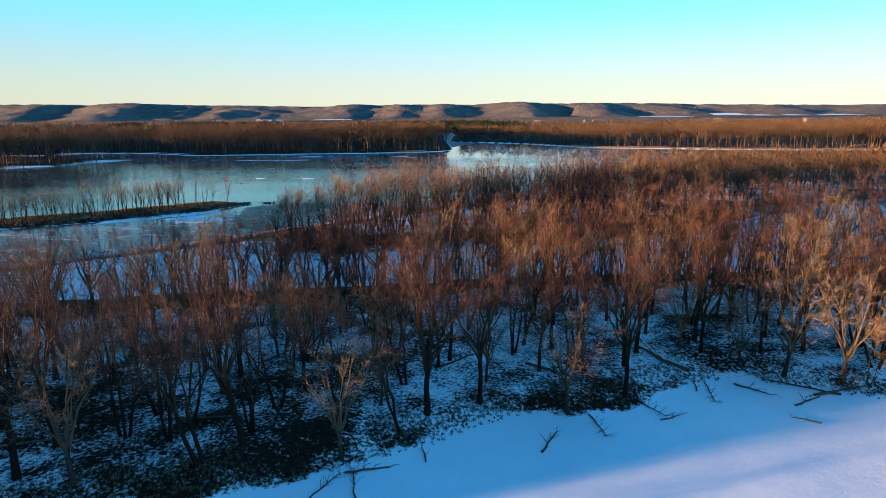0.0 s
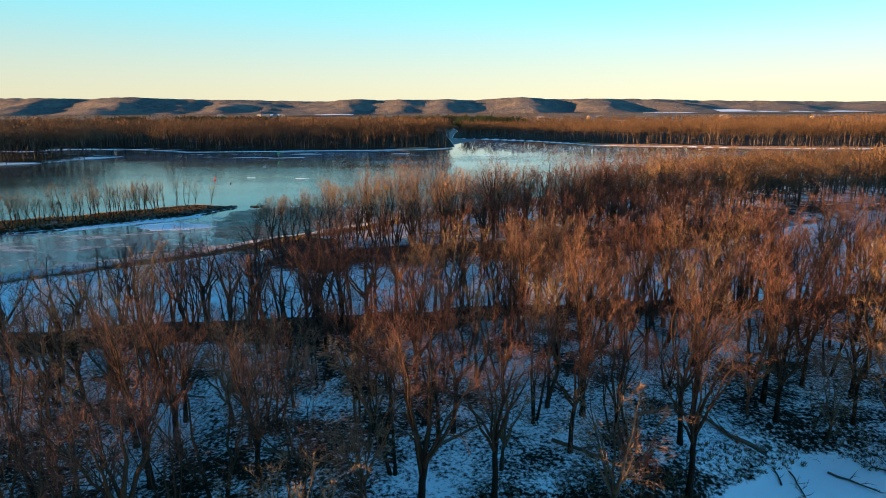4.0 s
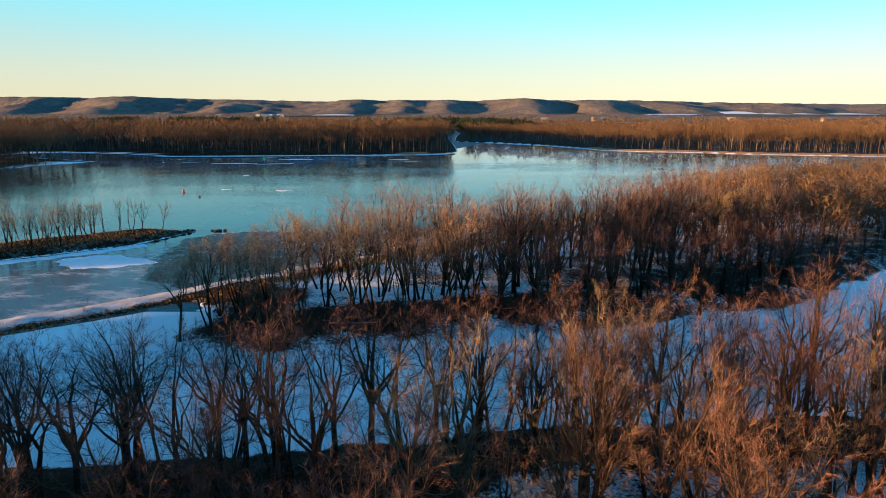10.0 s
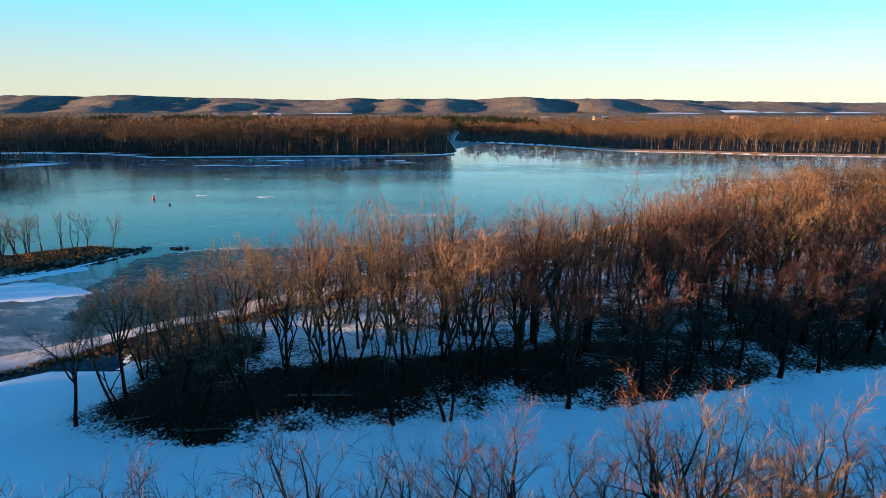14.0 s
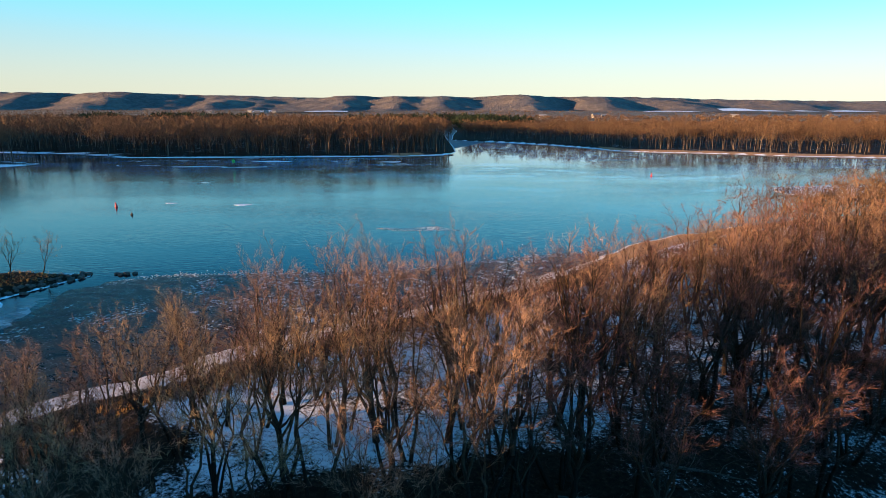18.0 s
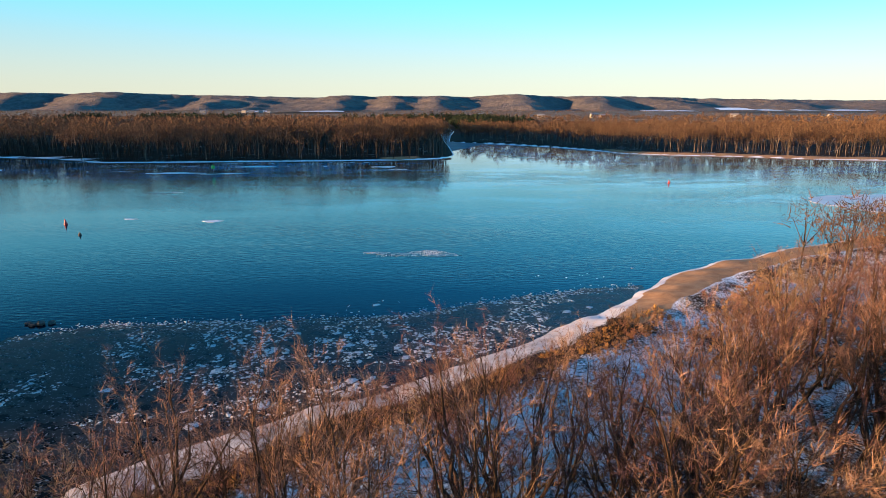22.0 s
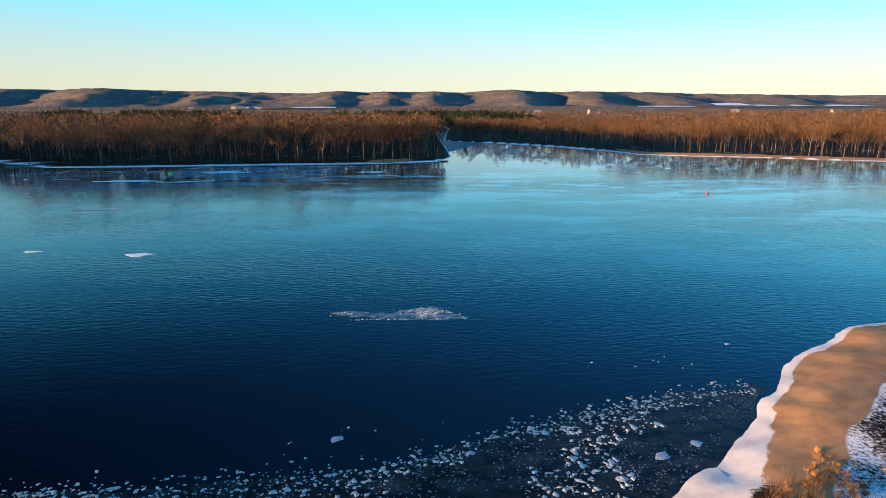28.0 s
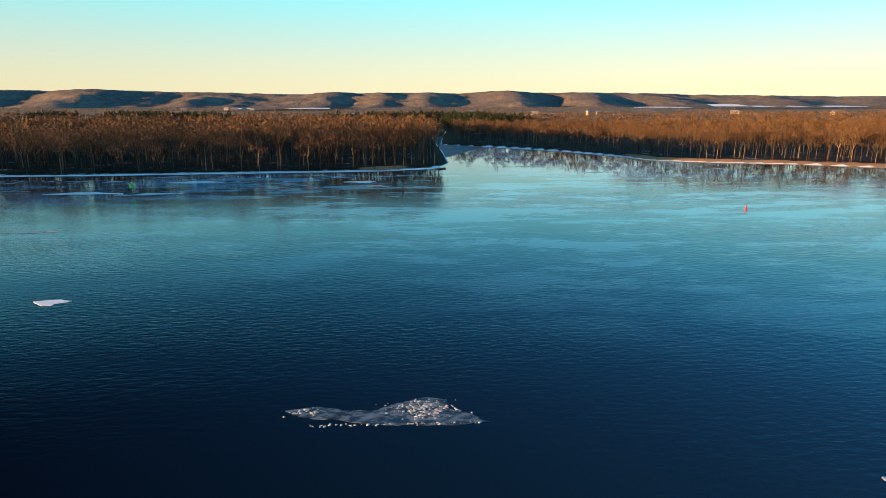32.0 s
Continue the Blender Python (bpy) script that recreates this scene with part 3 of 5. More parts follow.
def far_tree(seed, tall, limbs, blades, width, wide=0.3, stem=0.17, short=1.0):
    """A light bare tree for woods seen from afar: stem, limbs and a lumpy crown of short broad twigs."""
    rng = random.Random(seed)
    wood, fan = Soup(), Soup()
    fork = Vector((rng.uniform(-0.3, 0.3), rng.uniform(-0.3, 0.3), tall * rng.uniform(0.26, 0.4)))
    wood.tube([Vector((0, 0, -0.4)), fork], [stem, stem * 0.75], 3)
    heart = Vector((0, 0, tall * 0.62))
    lumps = []
    for k in range(limbs):
        a, up = 6.283 * (k + rng.uniform(-0.3, 0.3)) / limbs, radians(rng.uniform(0, 45) if k else 85)
        end = heart + Vector((math.cos(a) * math.cos(up) * wide * tall * 0.62, math.sin(a) * math.cos(up) * wide * tall * 0.62, math.sin(up) * tall * 0.2 + rng.uniform(-0.06, 0.04) * tall))
        wood.tube([fork, end], [stem * 0.55, stem * 0.2], 3)
        lumps.append(end)
    for k in range(blades):
        c = lumps[k % limbs]
        a, up = rng.uniform(0, 6.283), math.asin(rng.uniform(-0.55, 1.0))
        out = Vector((math.cos(a) * math.cos(up), math.sin(a) * math.cos(up), math.sin(up)))
        reach = rng.uniform(0.25, 1.0) ** 0.6 * tall * 0.2
        tip = c + Vector((out.x * 1.05, out.y * 1.05, out.z * 0.9)) * reach
        d = (out * 0.7 + some_way(rng) * 0.5 + Vector((0, 0, 0.3))).normalized()
        fan.blade(tip - d * tall * short * rng.uniform(0.07, 0.14), tip, width * rng.uniform(0.5, 1.3), rng)
    v1, f1 = wood.arrays()
    v2, f2 = fan.arrays()
    return np.concatenate([v1, v2]), np.concatenate([f1, f2 + len(v1)]), np.r_[np.zeros(len(f1), int), np.ones(len(f2), int)]


# ---- ground ----
def spaced(stops):
    """Grid lines with the steps given between stops: ((start, step), ..., (end, 0))."""
    out = []
    for (a, step), (b, _) in zip(stops, stops[1:]):
        out += list(np.linspace(a, b, max(2, int(round((b - a) / step)) + 1))[:-1])
    return np.array(out + [stops[-1][0]])


GX = spaced(((-5000, 900), (-1400, 150), (-500, 25), (-200, 4), (-110, 1.25), (110, 3), (200, 10), (500, 25), (800, 150), (1400, 900), (5000, 0)))
GY = spaced(((-500, 60), (0, 8), (40, 1.25), (275, 3), (340, 6), (480, 3), (580, 8), (760, 20), (1200, 120), (2400, 400), (4950, 0)))
mx, my = np.meshgrid(GX, GY)
gz, g_litter, g_sand, g_field, g_shade_grime = lay(mx.ravel(), my.ravel())
idx = np.arange(mx.size).reshape(mx.shape)
quads = np.stack([idx[:-1, :-1], idx[:-1, 1:], idx[1:, 1:], idx[1:, :-1]], -1).reshape(-1, 4)
ground_mesh = mesh_of("ground", np.stack([mx.ravel(), my.ravel(), gz], 1), quads, [MAT_GROUND], smooth=True)
for key, values in (("litter", g_litter), ("sand", g_sand), ("field", g_field), ("shade_grime", g_shade_grime)):
    ground_mesh.attributes.new(key, "FLOAT", "POINT").data.foreach_set("value", values.astype(np.float32))
ground = tagged(new("ground", ground_mesh), "snow-covered floodplain with leaf litter, banks and sand", "ground", "", "structure")

wx0, wx1, wy0, wy1 = -900, 900, 60, 1250
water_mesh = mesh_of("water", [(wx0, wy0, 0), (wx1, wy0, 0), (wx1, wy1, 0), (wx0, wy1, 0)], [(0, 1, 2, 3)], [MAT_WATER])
water = tagged(new("water", water_mesh), "cold dark river water with streaks of skim ice and painted sky sheen", "river", "", "structure")


# ---- bluffs ----
def bluffs():
    xs, ys = spaced(((-4600, 40), (4600, 0))), np.linspace(3300, 4900, 70)
    bx, by = np.meshgrid(xs, ys)
    crest_x = [-4600, -3000, -2600, -2300, -1900, -1400, -850, -640, -280, 70, 300, 650, 900, 1270, 1800, 2400, 3000, 4600]
    crest_z = [124, 126, 118, 124, 112, 104, 86, 100, 98, 104, 94, 110, 96, 104, 94, 80, 74, 66]
    top = np.interp(bx, crest_x, crest_z)
    nose = np.zeros(bx.shape)
    for cx, wide, far in ((-2900, 190, 380), (-2270, 230, 560), (-1500, 150, 200), (-640, 150, 300), (-250, 150, 330), (90, 140, 360), (640, 210, 560), (1180, 190, 480), (1700, 220, 280), (2500, 300, 250), (3300, 300, 350), (-3700, 260, 420)):
        nose = np.maximum(nose, far * np.exp(-((bx - cx - 20 * (grain(bx, by, 300, 8) - 0.5)) / wide) ** 2))
    foot = 4180 - 0.5 * nose + 150 * (grain(bx, by, 210, 3) - 0.5) + 70 * (grain(bx, by, 80, 13) - 0.5)
    rise = np.clip((by - foot) / 640, 0, 1)
    z = (top + 7 * (grain(bx, by, 420, 5) - 0.5)) * (0.45 * rise + 0.55 * rise * rise * (3 - 2 * rise)) + 14 * (grain(bx, by * 0.5, 120, 14) - 0.5) * ease(rise, 0.05, 0.3) * (1 - ease(rise, 0.75, 1.0)) + 9 * (grain(bx, by, 70, 4) - 0.5) * ease(rise, 0.05, 0.4) + 4 * (grain(bx, by, 25, 6) - 0.5) * ease(rise, 0.1, 0.5)
    z = np.where(rise <= 0, -2, z)
    i = np.arange(bx.size).reshape(bx.shape)
    q = np.stack([i[:-1, :-1], i[:-1, 1:], i[1:, 1:], i[1:, :-1]], -1).reshape(-1, 4)
    ob = new("bluffs", mesh_of("bluffs", np.stack([bx.ravel(), by.ravel(), z.ravel()], 1), q, [MAT_HILL], smooth=True))
    tagged(ob, "long wooded river bluffs with spurs and ravines", "hills", "", "structure")


bluffs()

# ---- trees ----
rng = np.random.default_rng(7)
MAPLES = [tree_thing("maple_tree", grow_tree(11 + k, t, st, w, li, (0.72, 0.0165), fk, dense=1.0, thick=0.0175, rise=0.14), (MAT_BARK_BROWN, MAT_LIMB_BROWN, MAT_TWIG_SHADED if k in (1, 4) else MAT_TWIG_RED), "bare maple with dark trunk and reddish twigs on snowy litter", "tree", "floodplain maples")
          for k, (t, st, w, li, fk) in enumerate(((15.5, 1, 4.9, 7, (0.26, 0.36)), (17, 1, 4.8, 7, (0.32, 0.42)), (14, 2, 4.8, 6, (0.22, 0.34)), (16, 2, 4.8, 6, (0.28, 0.4)), (13.5, 3, 4.6, 6, (0.22, 0.34)), (15, 1, 4.3, 6, (0.36, 0.46))))]
COTTONS = [tree_thing("cottonwood_tree", grow_tree(31 + k, t, st, w, li, (0.7, 0.025), fk, dense=1.0, thick=0.0175, rise=0.1), (MAT_BARK_GREY, MAT_LIMB_PALE, MAT_TWIG_TAN), "bare cottonwood with pale spreading limbs and tan twigs", "tree", "floodplain cottonwoods")
           for k, (t, st, w, li, fk) in enumerate(((16, 1, 5.2, 8, (0.24, 0.32)), (13, 1, 5.0, 8, (0.2, 0.28)), (16.5, 2, 5.0, 6, (0.22, 0.36))))]
# open-limbed maples; their twig colour holds the shade of unlit crowns
BARE = [tree_thing("dark_maple_tree", grow_tree(41 + k, t, st, w, li, (0.7, 0.019), fk, low=0.34, dense=0.95, thick=0.018, rise=0.08), (MAT_BARK_BROWN, MAT_LIMB_BROWN, MAT_TWIG_SHADED), "bare maple with open crooked limbs and twigs toned as in shade", "tree", "open dark trees along the slough")
        for k, (t, st, w, li, fk) in enumerate(((15, 1, 4.4, 7, (0.26, 0.36)), (16, 2, 4.6, 6, (0.3, 0.42)), (14, 3, 4.6, 6, (0.2, 0.32)), (15.5, 1, 4.0, 6, (0.36, 0.46))))]
WILLOWS = [tree_thing("willow_tree", grow_tree(51 + k, t, st, w, li, (0.75, 0.021), fk, low=0.36, dense=1.08, thick=0.0135, rise=0.16), (MAT_BARK_BROWN, MAT_LIMB_BROWN, MAT_TWIG_ORANGE if k % 2 else MAT_TWIG_TAN), "tall bare willow with dark slender stems and brown twigs", "tree", "willows along the river ridge")
           for k, (t, st, w, li, fk) in enumerate(((16, 3, 4.6, 6, (0.3, 0.44)), (17, 2, 4.8, 6, (0.32, 0.46)), (15.5, 3, 4.6, 6, (0.28, 0.42)), (16.5, 2, 4.8, 6, (0.3, 0.42)), (15, 1, 4.4, 6, (0.34, 0.46))))]
ASHES = [tree_thing("ash_tree", grow_tree(71 + k, t, st, w, li, (0.7, 0.019), fk, low=0.38, dense=0.95, thick=0.0145, rise=0.14), (MAT_BARK_BROWN, MAT_LIMB_BROWN, m), "bare spreading tree with dark limbs above snow and brush", "tree", "trees behind the river bank")
         for k, (t, st, w, li, fk, m) in enumerate(((15, 2, 4.6, 6, (0.2, 0.32), MAT_TWIG_SHADED), (16, 1, 4.8, 7, (0.24, 0.34), MAT_TWIG_ORANGE), (15, 3, 4.6, 6, (0.2, 0.34), MAT_TWIG_ORANGE)))]
YOUNG = [tree_thing("young_tree", grow_tree(91 + k, t, 2, w, 4, (0.7, 0.018), (0.14, 0.26), low=0.35, dense=0.8, thick=0.014), (MAT_BARK_BROWN, MAT_LIMB_BROWN, MAT_TWIG_RED), "low crooked young tree with dark forked limbs", "tree", "young trees behind the berm")
         for k, (t, w) in enumerate(((6.5, 2.6), (5.5, 2.4)))]
SAPLINGS = [tree_thing("spit_sapling", grow_tree(141 + k, t, st, w, li, (0.8, 0.026), fk, low=0.2, dense=0.8, thick=0.013, lean=ln), (MAT_BARK_BROWN, MAT_LIMB_BROWN, MAT_TWIG_TAN), "thin bare sapling on the narrow spit", "tree", "saplings on the spit")
            for k, (t, st, w, li, fk, ln) in enumerate(((10, 1, 2.5, 4, (0.2, 0.3), 0.0), (11, 2, 2.6, 4, (0.22, 0.32), 0.03), (10, 1, 2.2, 4, (0.16, 0.24), 0.15)))]
SHRUBS = [tree_thing("shrub", grow_tree(161 + k, t, 3, w, 3, (0.6, 0.018), (0.1, 0.2), dense=1.0, thick=0.009), (MAT_LIMB_BROWN, MAT_LIMB_BROWN, m), lab, "shrub", "shrubs on the river bank")
          for k, (t, w, m, lab) in enumerate(((3.6, 1.7, MAT_TWIG_ORANGE, "bare orange-brown shrub among dry grass"), (4.6, 1.8, MAT_TWIG_TAN, "bare tan shrub among dry grass"), (3.0, 1.6, MAT_TWIG_RED, "bare reddish shrub among dry grass")))]
COPPICE = [tree_thing("coppice_sapling", grow_tree(181 + k, t, 3, w, 3, (0.8, 0.036), (0.3, 0.45), dense=0.95, thick=0.008), (MAT_LIMB_BROWN, MAT_LIMB_BROWN, m), lab, "sapling", "upright saplings in the wood")
           for k, (t, w, m, lab) in enumerate(((9.5, 1.8, MAT_TWIG_ORANGE, "upright orange-brown sapling clump in snowy litter"), (8.5, 1.7, MAT_TWIG_RED, "upright reddish sapling clump in snowy litter")))]


def spread_out(spots, taken, gap):
    """The spots that keep their distance from places already taken."""
    return np.array([s for s in spots if all((s[0] - a) ** 2 + (s[1] - b) ** 2 > gap * gap for a, b, *_ in taken)]).reshape(-1, 2)


def stand(ob, spots, tall, first=True):
    """Trees of one kind at (x, y, height)."""
    for x, y, h in spots:
        s = h / tall
        m = pose(x, y, height(x, y), 0, 0, rng.uniform(0, 360)) @ Matrix.Diagonal((min(s * 1.05, 1.15), min(s * 1.05, 1.15), s, 1))
        if first:
            ob.matrix_basis, first = m, False
        else:
            copy_thing(ob, pose(0, 0, 0)).matrix_basis = m


def in_a(x, y):
    d = depth_in(x, y, LAND_A)
    return (d > 1.2) & (x > -62) & (x < 88) & (np.abs(x) < 22 + 0.80 * y)


def in_c(x, y):
    d, r, v = depth_in(x, y, LAND_C), to_line(x, y, RIDGE), to_line(x, y, RIVER_SIDE)
    back = np.where(x < -30, 9.0, np.where(x < -10, 13.0, np.where(x < 8, 17.0, 22.0)))
    top = np.interp(x, [-40, -20, -5, 8, 25, 70], [155, 167, 176, 182, 187, 214])
    return (d > 0.6) & (x > -40) & (x < 70) & (v > back) & (y < top) & (v > 10)


TALL_MAPLES = [(-0.8, 63.1, 17.0), (20.8, 66.8, 16.4), (-16.4, 64.2, 14.0), (-20.3, 54.2, 15.5), (-29.6, 59.1, 17.5), (-35.7, 53.0, 17), (-14.3, 68, 14.2), (4.8, 65.5, 16.5), (-28.6, 111.5, 14), (-18.8, 111, 13), (-37.3, 109.5, 12.5), (0.1, 112.5, 15.5), (29, 115.5, 13.6), (11.8, 114.5, 12)]
WIDE_COTTONS = [(-8.5, 56.0, 12.4), (13.9, 64.0, 12.4), (37.0, 74.5, 9.0), (46.7, 69.5, 14.0), (41.1, 71.7, 16.0), (16.9, 114.0, 16.0), (-30.3, 52.0, 15.0), (18.0, 110.5, 15.0)]
spots = spread_out(scatter(rng, (-62, 40, 90, 130), 5.4, in_a), TALL_MAPLES + WIDE_COTTONS, 3.6)
spots = spots[(to_line(spots[:, 0], spots[:, 1], SHORE_A) > 5) | (rng.random(len(spots)) < 0.35)]
west = (spots[:, 0] < -3) & (spots[:, 1] > 86 - 0.25 * (spots[:, 0] + 3)) & (spots[:, 0] > -60)
plant(BARE, spots[west & (rng.random(len(spots)) < 0.62)], rng, (0.8, 1.12))
spots = spots[~west]
first = rng.random(len(spots)) < 0.70
plant(MAPLES, spots[first], rng, (0.72, 1.10))
plant(COTTONS, spots[~first], rng, (0.7, 1.08))
edge = [(x + rng.uniform(-1, 1), np.interp(x, [-44, -31, -17, -2, 4, 52], [110, 111, 113, 114, 118, 119]) + max(x - 52, 0) * 0.13 - rng.uniform(1.5, 9), rng.uniform(14, 17.5) + 2.5 * min(max(x - 25, 0) / 15, 1)) for x in np.arange(-46, 100, 2.9)]
inner = [(x + rng.uniform(-1, 1), np.interp(x, [4, 60], [118, 120]) - rng.uniform(9, 16), rng.uniform(14, 17)) for x in np.arange(8, 62, 3.4)]
for k, spot in enumerate(TALL_MAPLES + edge + inner):
    if spot in edge and (spot[0] < 2 or k % 3 == 0):
        stand(BARE[k % 4], [spot], (15, 16, 14, 15.5)[k % 4], False)
    else:
        stand(MAPLES[k % 6], [spot], (15.5, 17, 14, 16, 13.5, 15)[k % 6], False)
for k, spot in enumerate(WIDE_COTTONS):
    stand(COTTONS[k % 2], [spot], (16, 13)[k % 2], False)


def plant_tall(kinds, talls, places, tall_at, used=()):
    """Copies of the trees in kinds, each as high as tall_at gives for its place."""
    zs = lay(places[:, 0], places[:, 1])[0]
    used = set(used)
    for (x, y), z, want in zip(places, zs, tall_at(places[:, 0], places[:, 1])):
        k = int(rng.integers(len(kinds)))
        up = want * rng.uniform(0.82, 1.08) / talls[k]
        side = up * rng.uniform(0.9, 1.12)
        m = pose(x, y, z, rng.uniform(-4, 4), rng.uniform(-4, 4), rng.uniform(0, 360)) @ Matrix.Diagonal((side, side, up, 1))
        if k in used:
            copy_thing(kinds[k], pose(0, 0, 0)).matrix_basis = m
        else:
            kinds[k].matrix_basis = m
            used.add(k)


def ridge_tall(x, y):
    return np.interp(x, [-38, -25, -12, 0, 10, 30], [12.5, 14.5, 16.5, 18.5, 19.5, 18.5])


def shelf_tall(x, y):
    """Lower towards the river, and lower still on the open bank."""
    v = to_line(x, y, RIVER_SIDE)
    inner = np.interp(v, [14, 20, 27, 35], [12, 14, 16.5, 19.5])
    shelf = np.interp(y, [168, 174, 180, 186], [19.5, 18, 14.5, 9]) * np.interp(x, [-30, -18, -4], [0.7, 0.84, 1.0])
    return np.where(x < 0.72 * (y - 148), shelf, inner)


def front(x, y):
    """The open wood along the foot of the ridge, east of the bare end."""
    return (x > 6) & (to_line(x, y, RIDGE) < 15)


def shade_toned_wood(x, y):
    """The stand behind the shelf whose maples carry shade in their twig colour."""
    return (x >= 0.68 * (y - 148)) & (x > 12) & (y < 205) & (grain(x, y, 9, 91) > 0.36)


plant_tall(WILLOWS, (16, 17, 15.5, 16.5, 15), scatter(rng, (-40, 132, 60, 174), 5.1, lambda x, y: in_c(x, y) & (to_line(x, y, RIDGE) < 18) & ~front(x, y)), ridge_tall)
plant_tall(BARE, (15, 16, 14, 15.5), scatter(rng, (4, 135, 70, 172), 5.6, lambda x, y: in_c(x, y) & front(x, y)), lambda x, y: np.interp(x, [6, 20, 60], [16.5, 15, 16]), range(4))
plant_tall(ASHES, (15, 16, 15), scatter(rng, (-40, 135, 72, 235), 5.9, lambda x, y: in_c(x, y) & (to_line(x, y, RIDGE) >= 18) & (shelf_tall(x, y) > 10.5) & ~shade_toned_wood(x, y)), shelf_tall)
plant_tall(BARE, (15, 16, 14, 15.5), scatter(rng, (10, 150, 72, 235), 5.9, lambda x, y: in_c(x, y) & (to_line(x, y, RIDGE) >= 15) & shade_toned_wood(x, y)), shelf_tall, range(4))


def in_young(x, y):
    v = to_line(x, y, RIVER_SIDE)
    return (depth_in(x, y, LAND_C) > 3) & (x > -34) & (x < 20) & (v > 6.5) & (y < np.where(x > 4, 188, 197)) & ~in_c(x, y) & (to_line(x, y, RIDGE) > 14)


plant(YOUNG, scatter(rng, (-34, 155, 36, 215), 3.8, in_young), rng, (0.7, 1.2))
BANK_TREES = [(37.4, 203.7, 10.5), (50.6, 217.0, 10.5), (46.5, 208.1, 13.0), (54.0, 224.4, 10.6), (42, 199, 11), (58, 222, 12), (55, 212, 13)]
for k, spot in enumerate(BANK_TREES):
    stand(COTTONS[(k + 1) % 2], [spot], (16, 13)[(k + 1) % 2], False)
SPIT_SPOTS = np.array([(-74.3, 220.3), (-83.6, 216.7), (-80.7, 216.7), (-78.1, 216.6), (-87.4, 215.7), (-89.3, 213.6), (-87.2, 208.3), (-92.5, 210.7), (-90.6, 205.8), (-96.9, 207.5)])
more = scatter(rng, (-160, 135, -84, 216), 3.8, lambda x, y: (depth_in(x, y, SPIT) > 2.2))
plant(SAPLINGS, np.concatenate([SPIT_SPOTS, more]), rng, (0.75, 1.1))


def in_brush(x, y):
    v = to_line(x, y, RIVER_SIDE)
    return (depth_in(x, y, LAND_C) > 3) & (x > -22) & (x < 52) & (v > 8) & (v < np.where(x < 8, 17, 27))


plant(SHRUBS, np.concatenate([np.array([(27.8, 208.2), (15.4, 204.7)]), scatter(rng, (-25, 170, 52, 235), 7.0, in_brush)]), rng, (0.35, 0.85))
plant(COPPICE, spread_out(scatter(rng, (-40, 70, 70, 118), 13, in_a), TALL_MAPLES, 3), rng, (0.7, 1.1))

MID = [far_tree(70 + k, t, st, 160, 0.14, w) for k, (t, st, w) in enumerate(((14, 5, 0.36), (15, 5, 0.34), (13, 5, 0.38), (15.5, 5, 0.34)))]
BANK = [far_tree(95 + k, t, st, 260, 0.15, w, 0.2, 0.7) for k, (t, st, w) in enumerate(((18, 5, 0.36), (20, 4, 0.32), (15, 5, 0.40), (19, 4, 0.34), (22, 5, 0.3)))]
FAR = [far_tree(80 + k, t, st, 66, 0.55, w, 0.22) for k, (t, st, w) in enumerate(((16, 3, 0.35), (18, 3, 0.32), (15, 3, 0.38), (19, 3, 0.32)))]
DISTANT = [far_tree(85 + k, t, 2, 16, 2.2, w, 0.35) for k, (t, w) in enumerate(((15, 0.45), (18, 0.4), (13, 0.5)))]
WOOD_MATS = [MAT_FAR_STEM, MAT_FAR_WOOD]


def in_right(x, y):
    d = np.maximum(depth_in(x, y, LAND_C), depth_in(x, y, LAND_A))
    near = (x < 88) & (y < 135) | (x < 70) & (y < 232) & (y > 135)
    v = to_line(x, y, RIVER_SIDE)
    return (d > 2) & ~near & (v > np.where(x > 110, 6, np.where(x > 66, 14, 26))) & (x < 30 + 0.85 * y)


def in_left(x, y):
    return (np.maximum(depth_in(x, y, LAND_A), depth_in(x, y, LAND_Z)) > 2) & ((x <= -62) | (np.abs(x) >= 22 + 0.80 * y))


woods("riverside_woods", MID, scatter(rng, (58, 60, 170, 340), 5.0, in_right), rng, WOOD_MATS, "dense bare floodplain woods on snow", (0.85, 1.2))
woods("riverside_woods", FAR, scatter(rng, (170, 80, 420, 300), 5.8, in_right), rng, WOOD_MATS, "dense bare floodplain woods on snow", (0.75, 1.0))
woods("riverside_woods", MID, scatter(rng, (-110, -10, -20, 125), 4.8, in_left), rng, WOOD_MATS, "dense bare floodplain woods in shade", (0.65, 0.95))
woods("riverside_woods", FAR, scatter(rng, (-250, -110, -110, 82), 5.6, in_left), rng, WOOD_MATS, "dense bare floodplain woods in shade", (0.8, 1.0))
# added out of view, extra tall, to shade the slough and ridge front
woods("riverside_woods", FAR, scatter(rng, (-250, 82, -97, 125), 4.8, in_left), rng, WOOD_MATS, "unseen tall bare woods added to shade slough and ridge", (1.15, 1.4))


woods("riverside_woods", FAR, scatter(rng, (-110, -90, 60, -12), 5.2, lambda x, y: depth_in(x, y, LAND_Z) > 2), rng, WOOD_MATS, "dense bare floodplain woods in shade", (0.85, 1.2))


def in_far_left(x, y):
    return (depth_in(x, y, FAR_LEFT) > 3) & (x > -40 - 0.95 * y)


def in_far_right(x, y):
    return (depth_in(x, y, FAR_RIGHT) > 10) & (x < 40 + 0.95 * y)


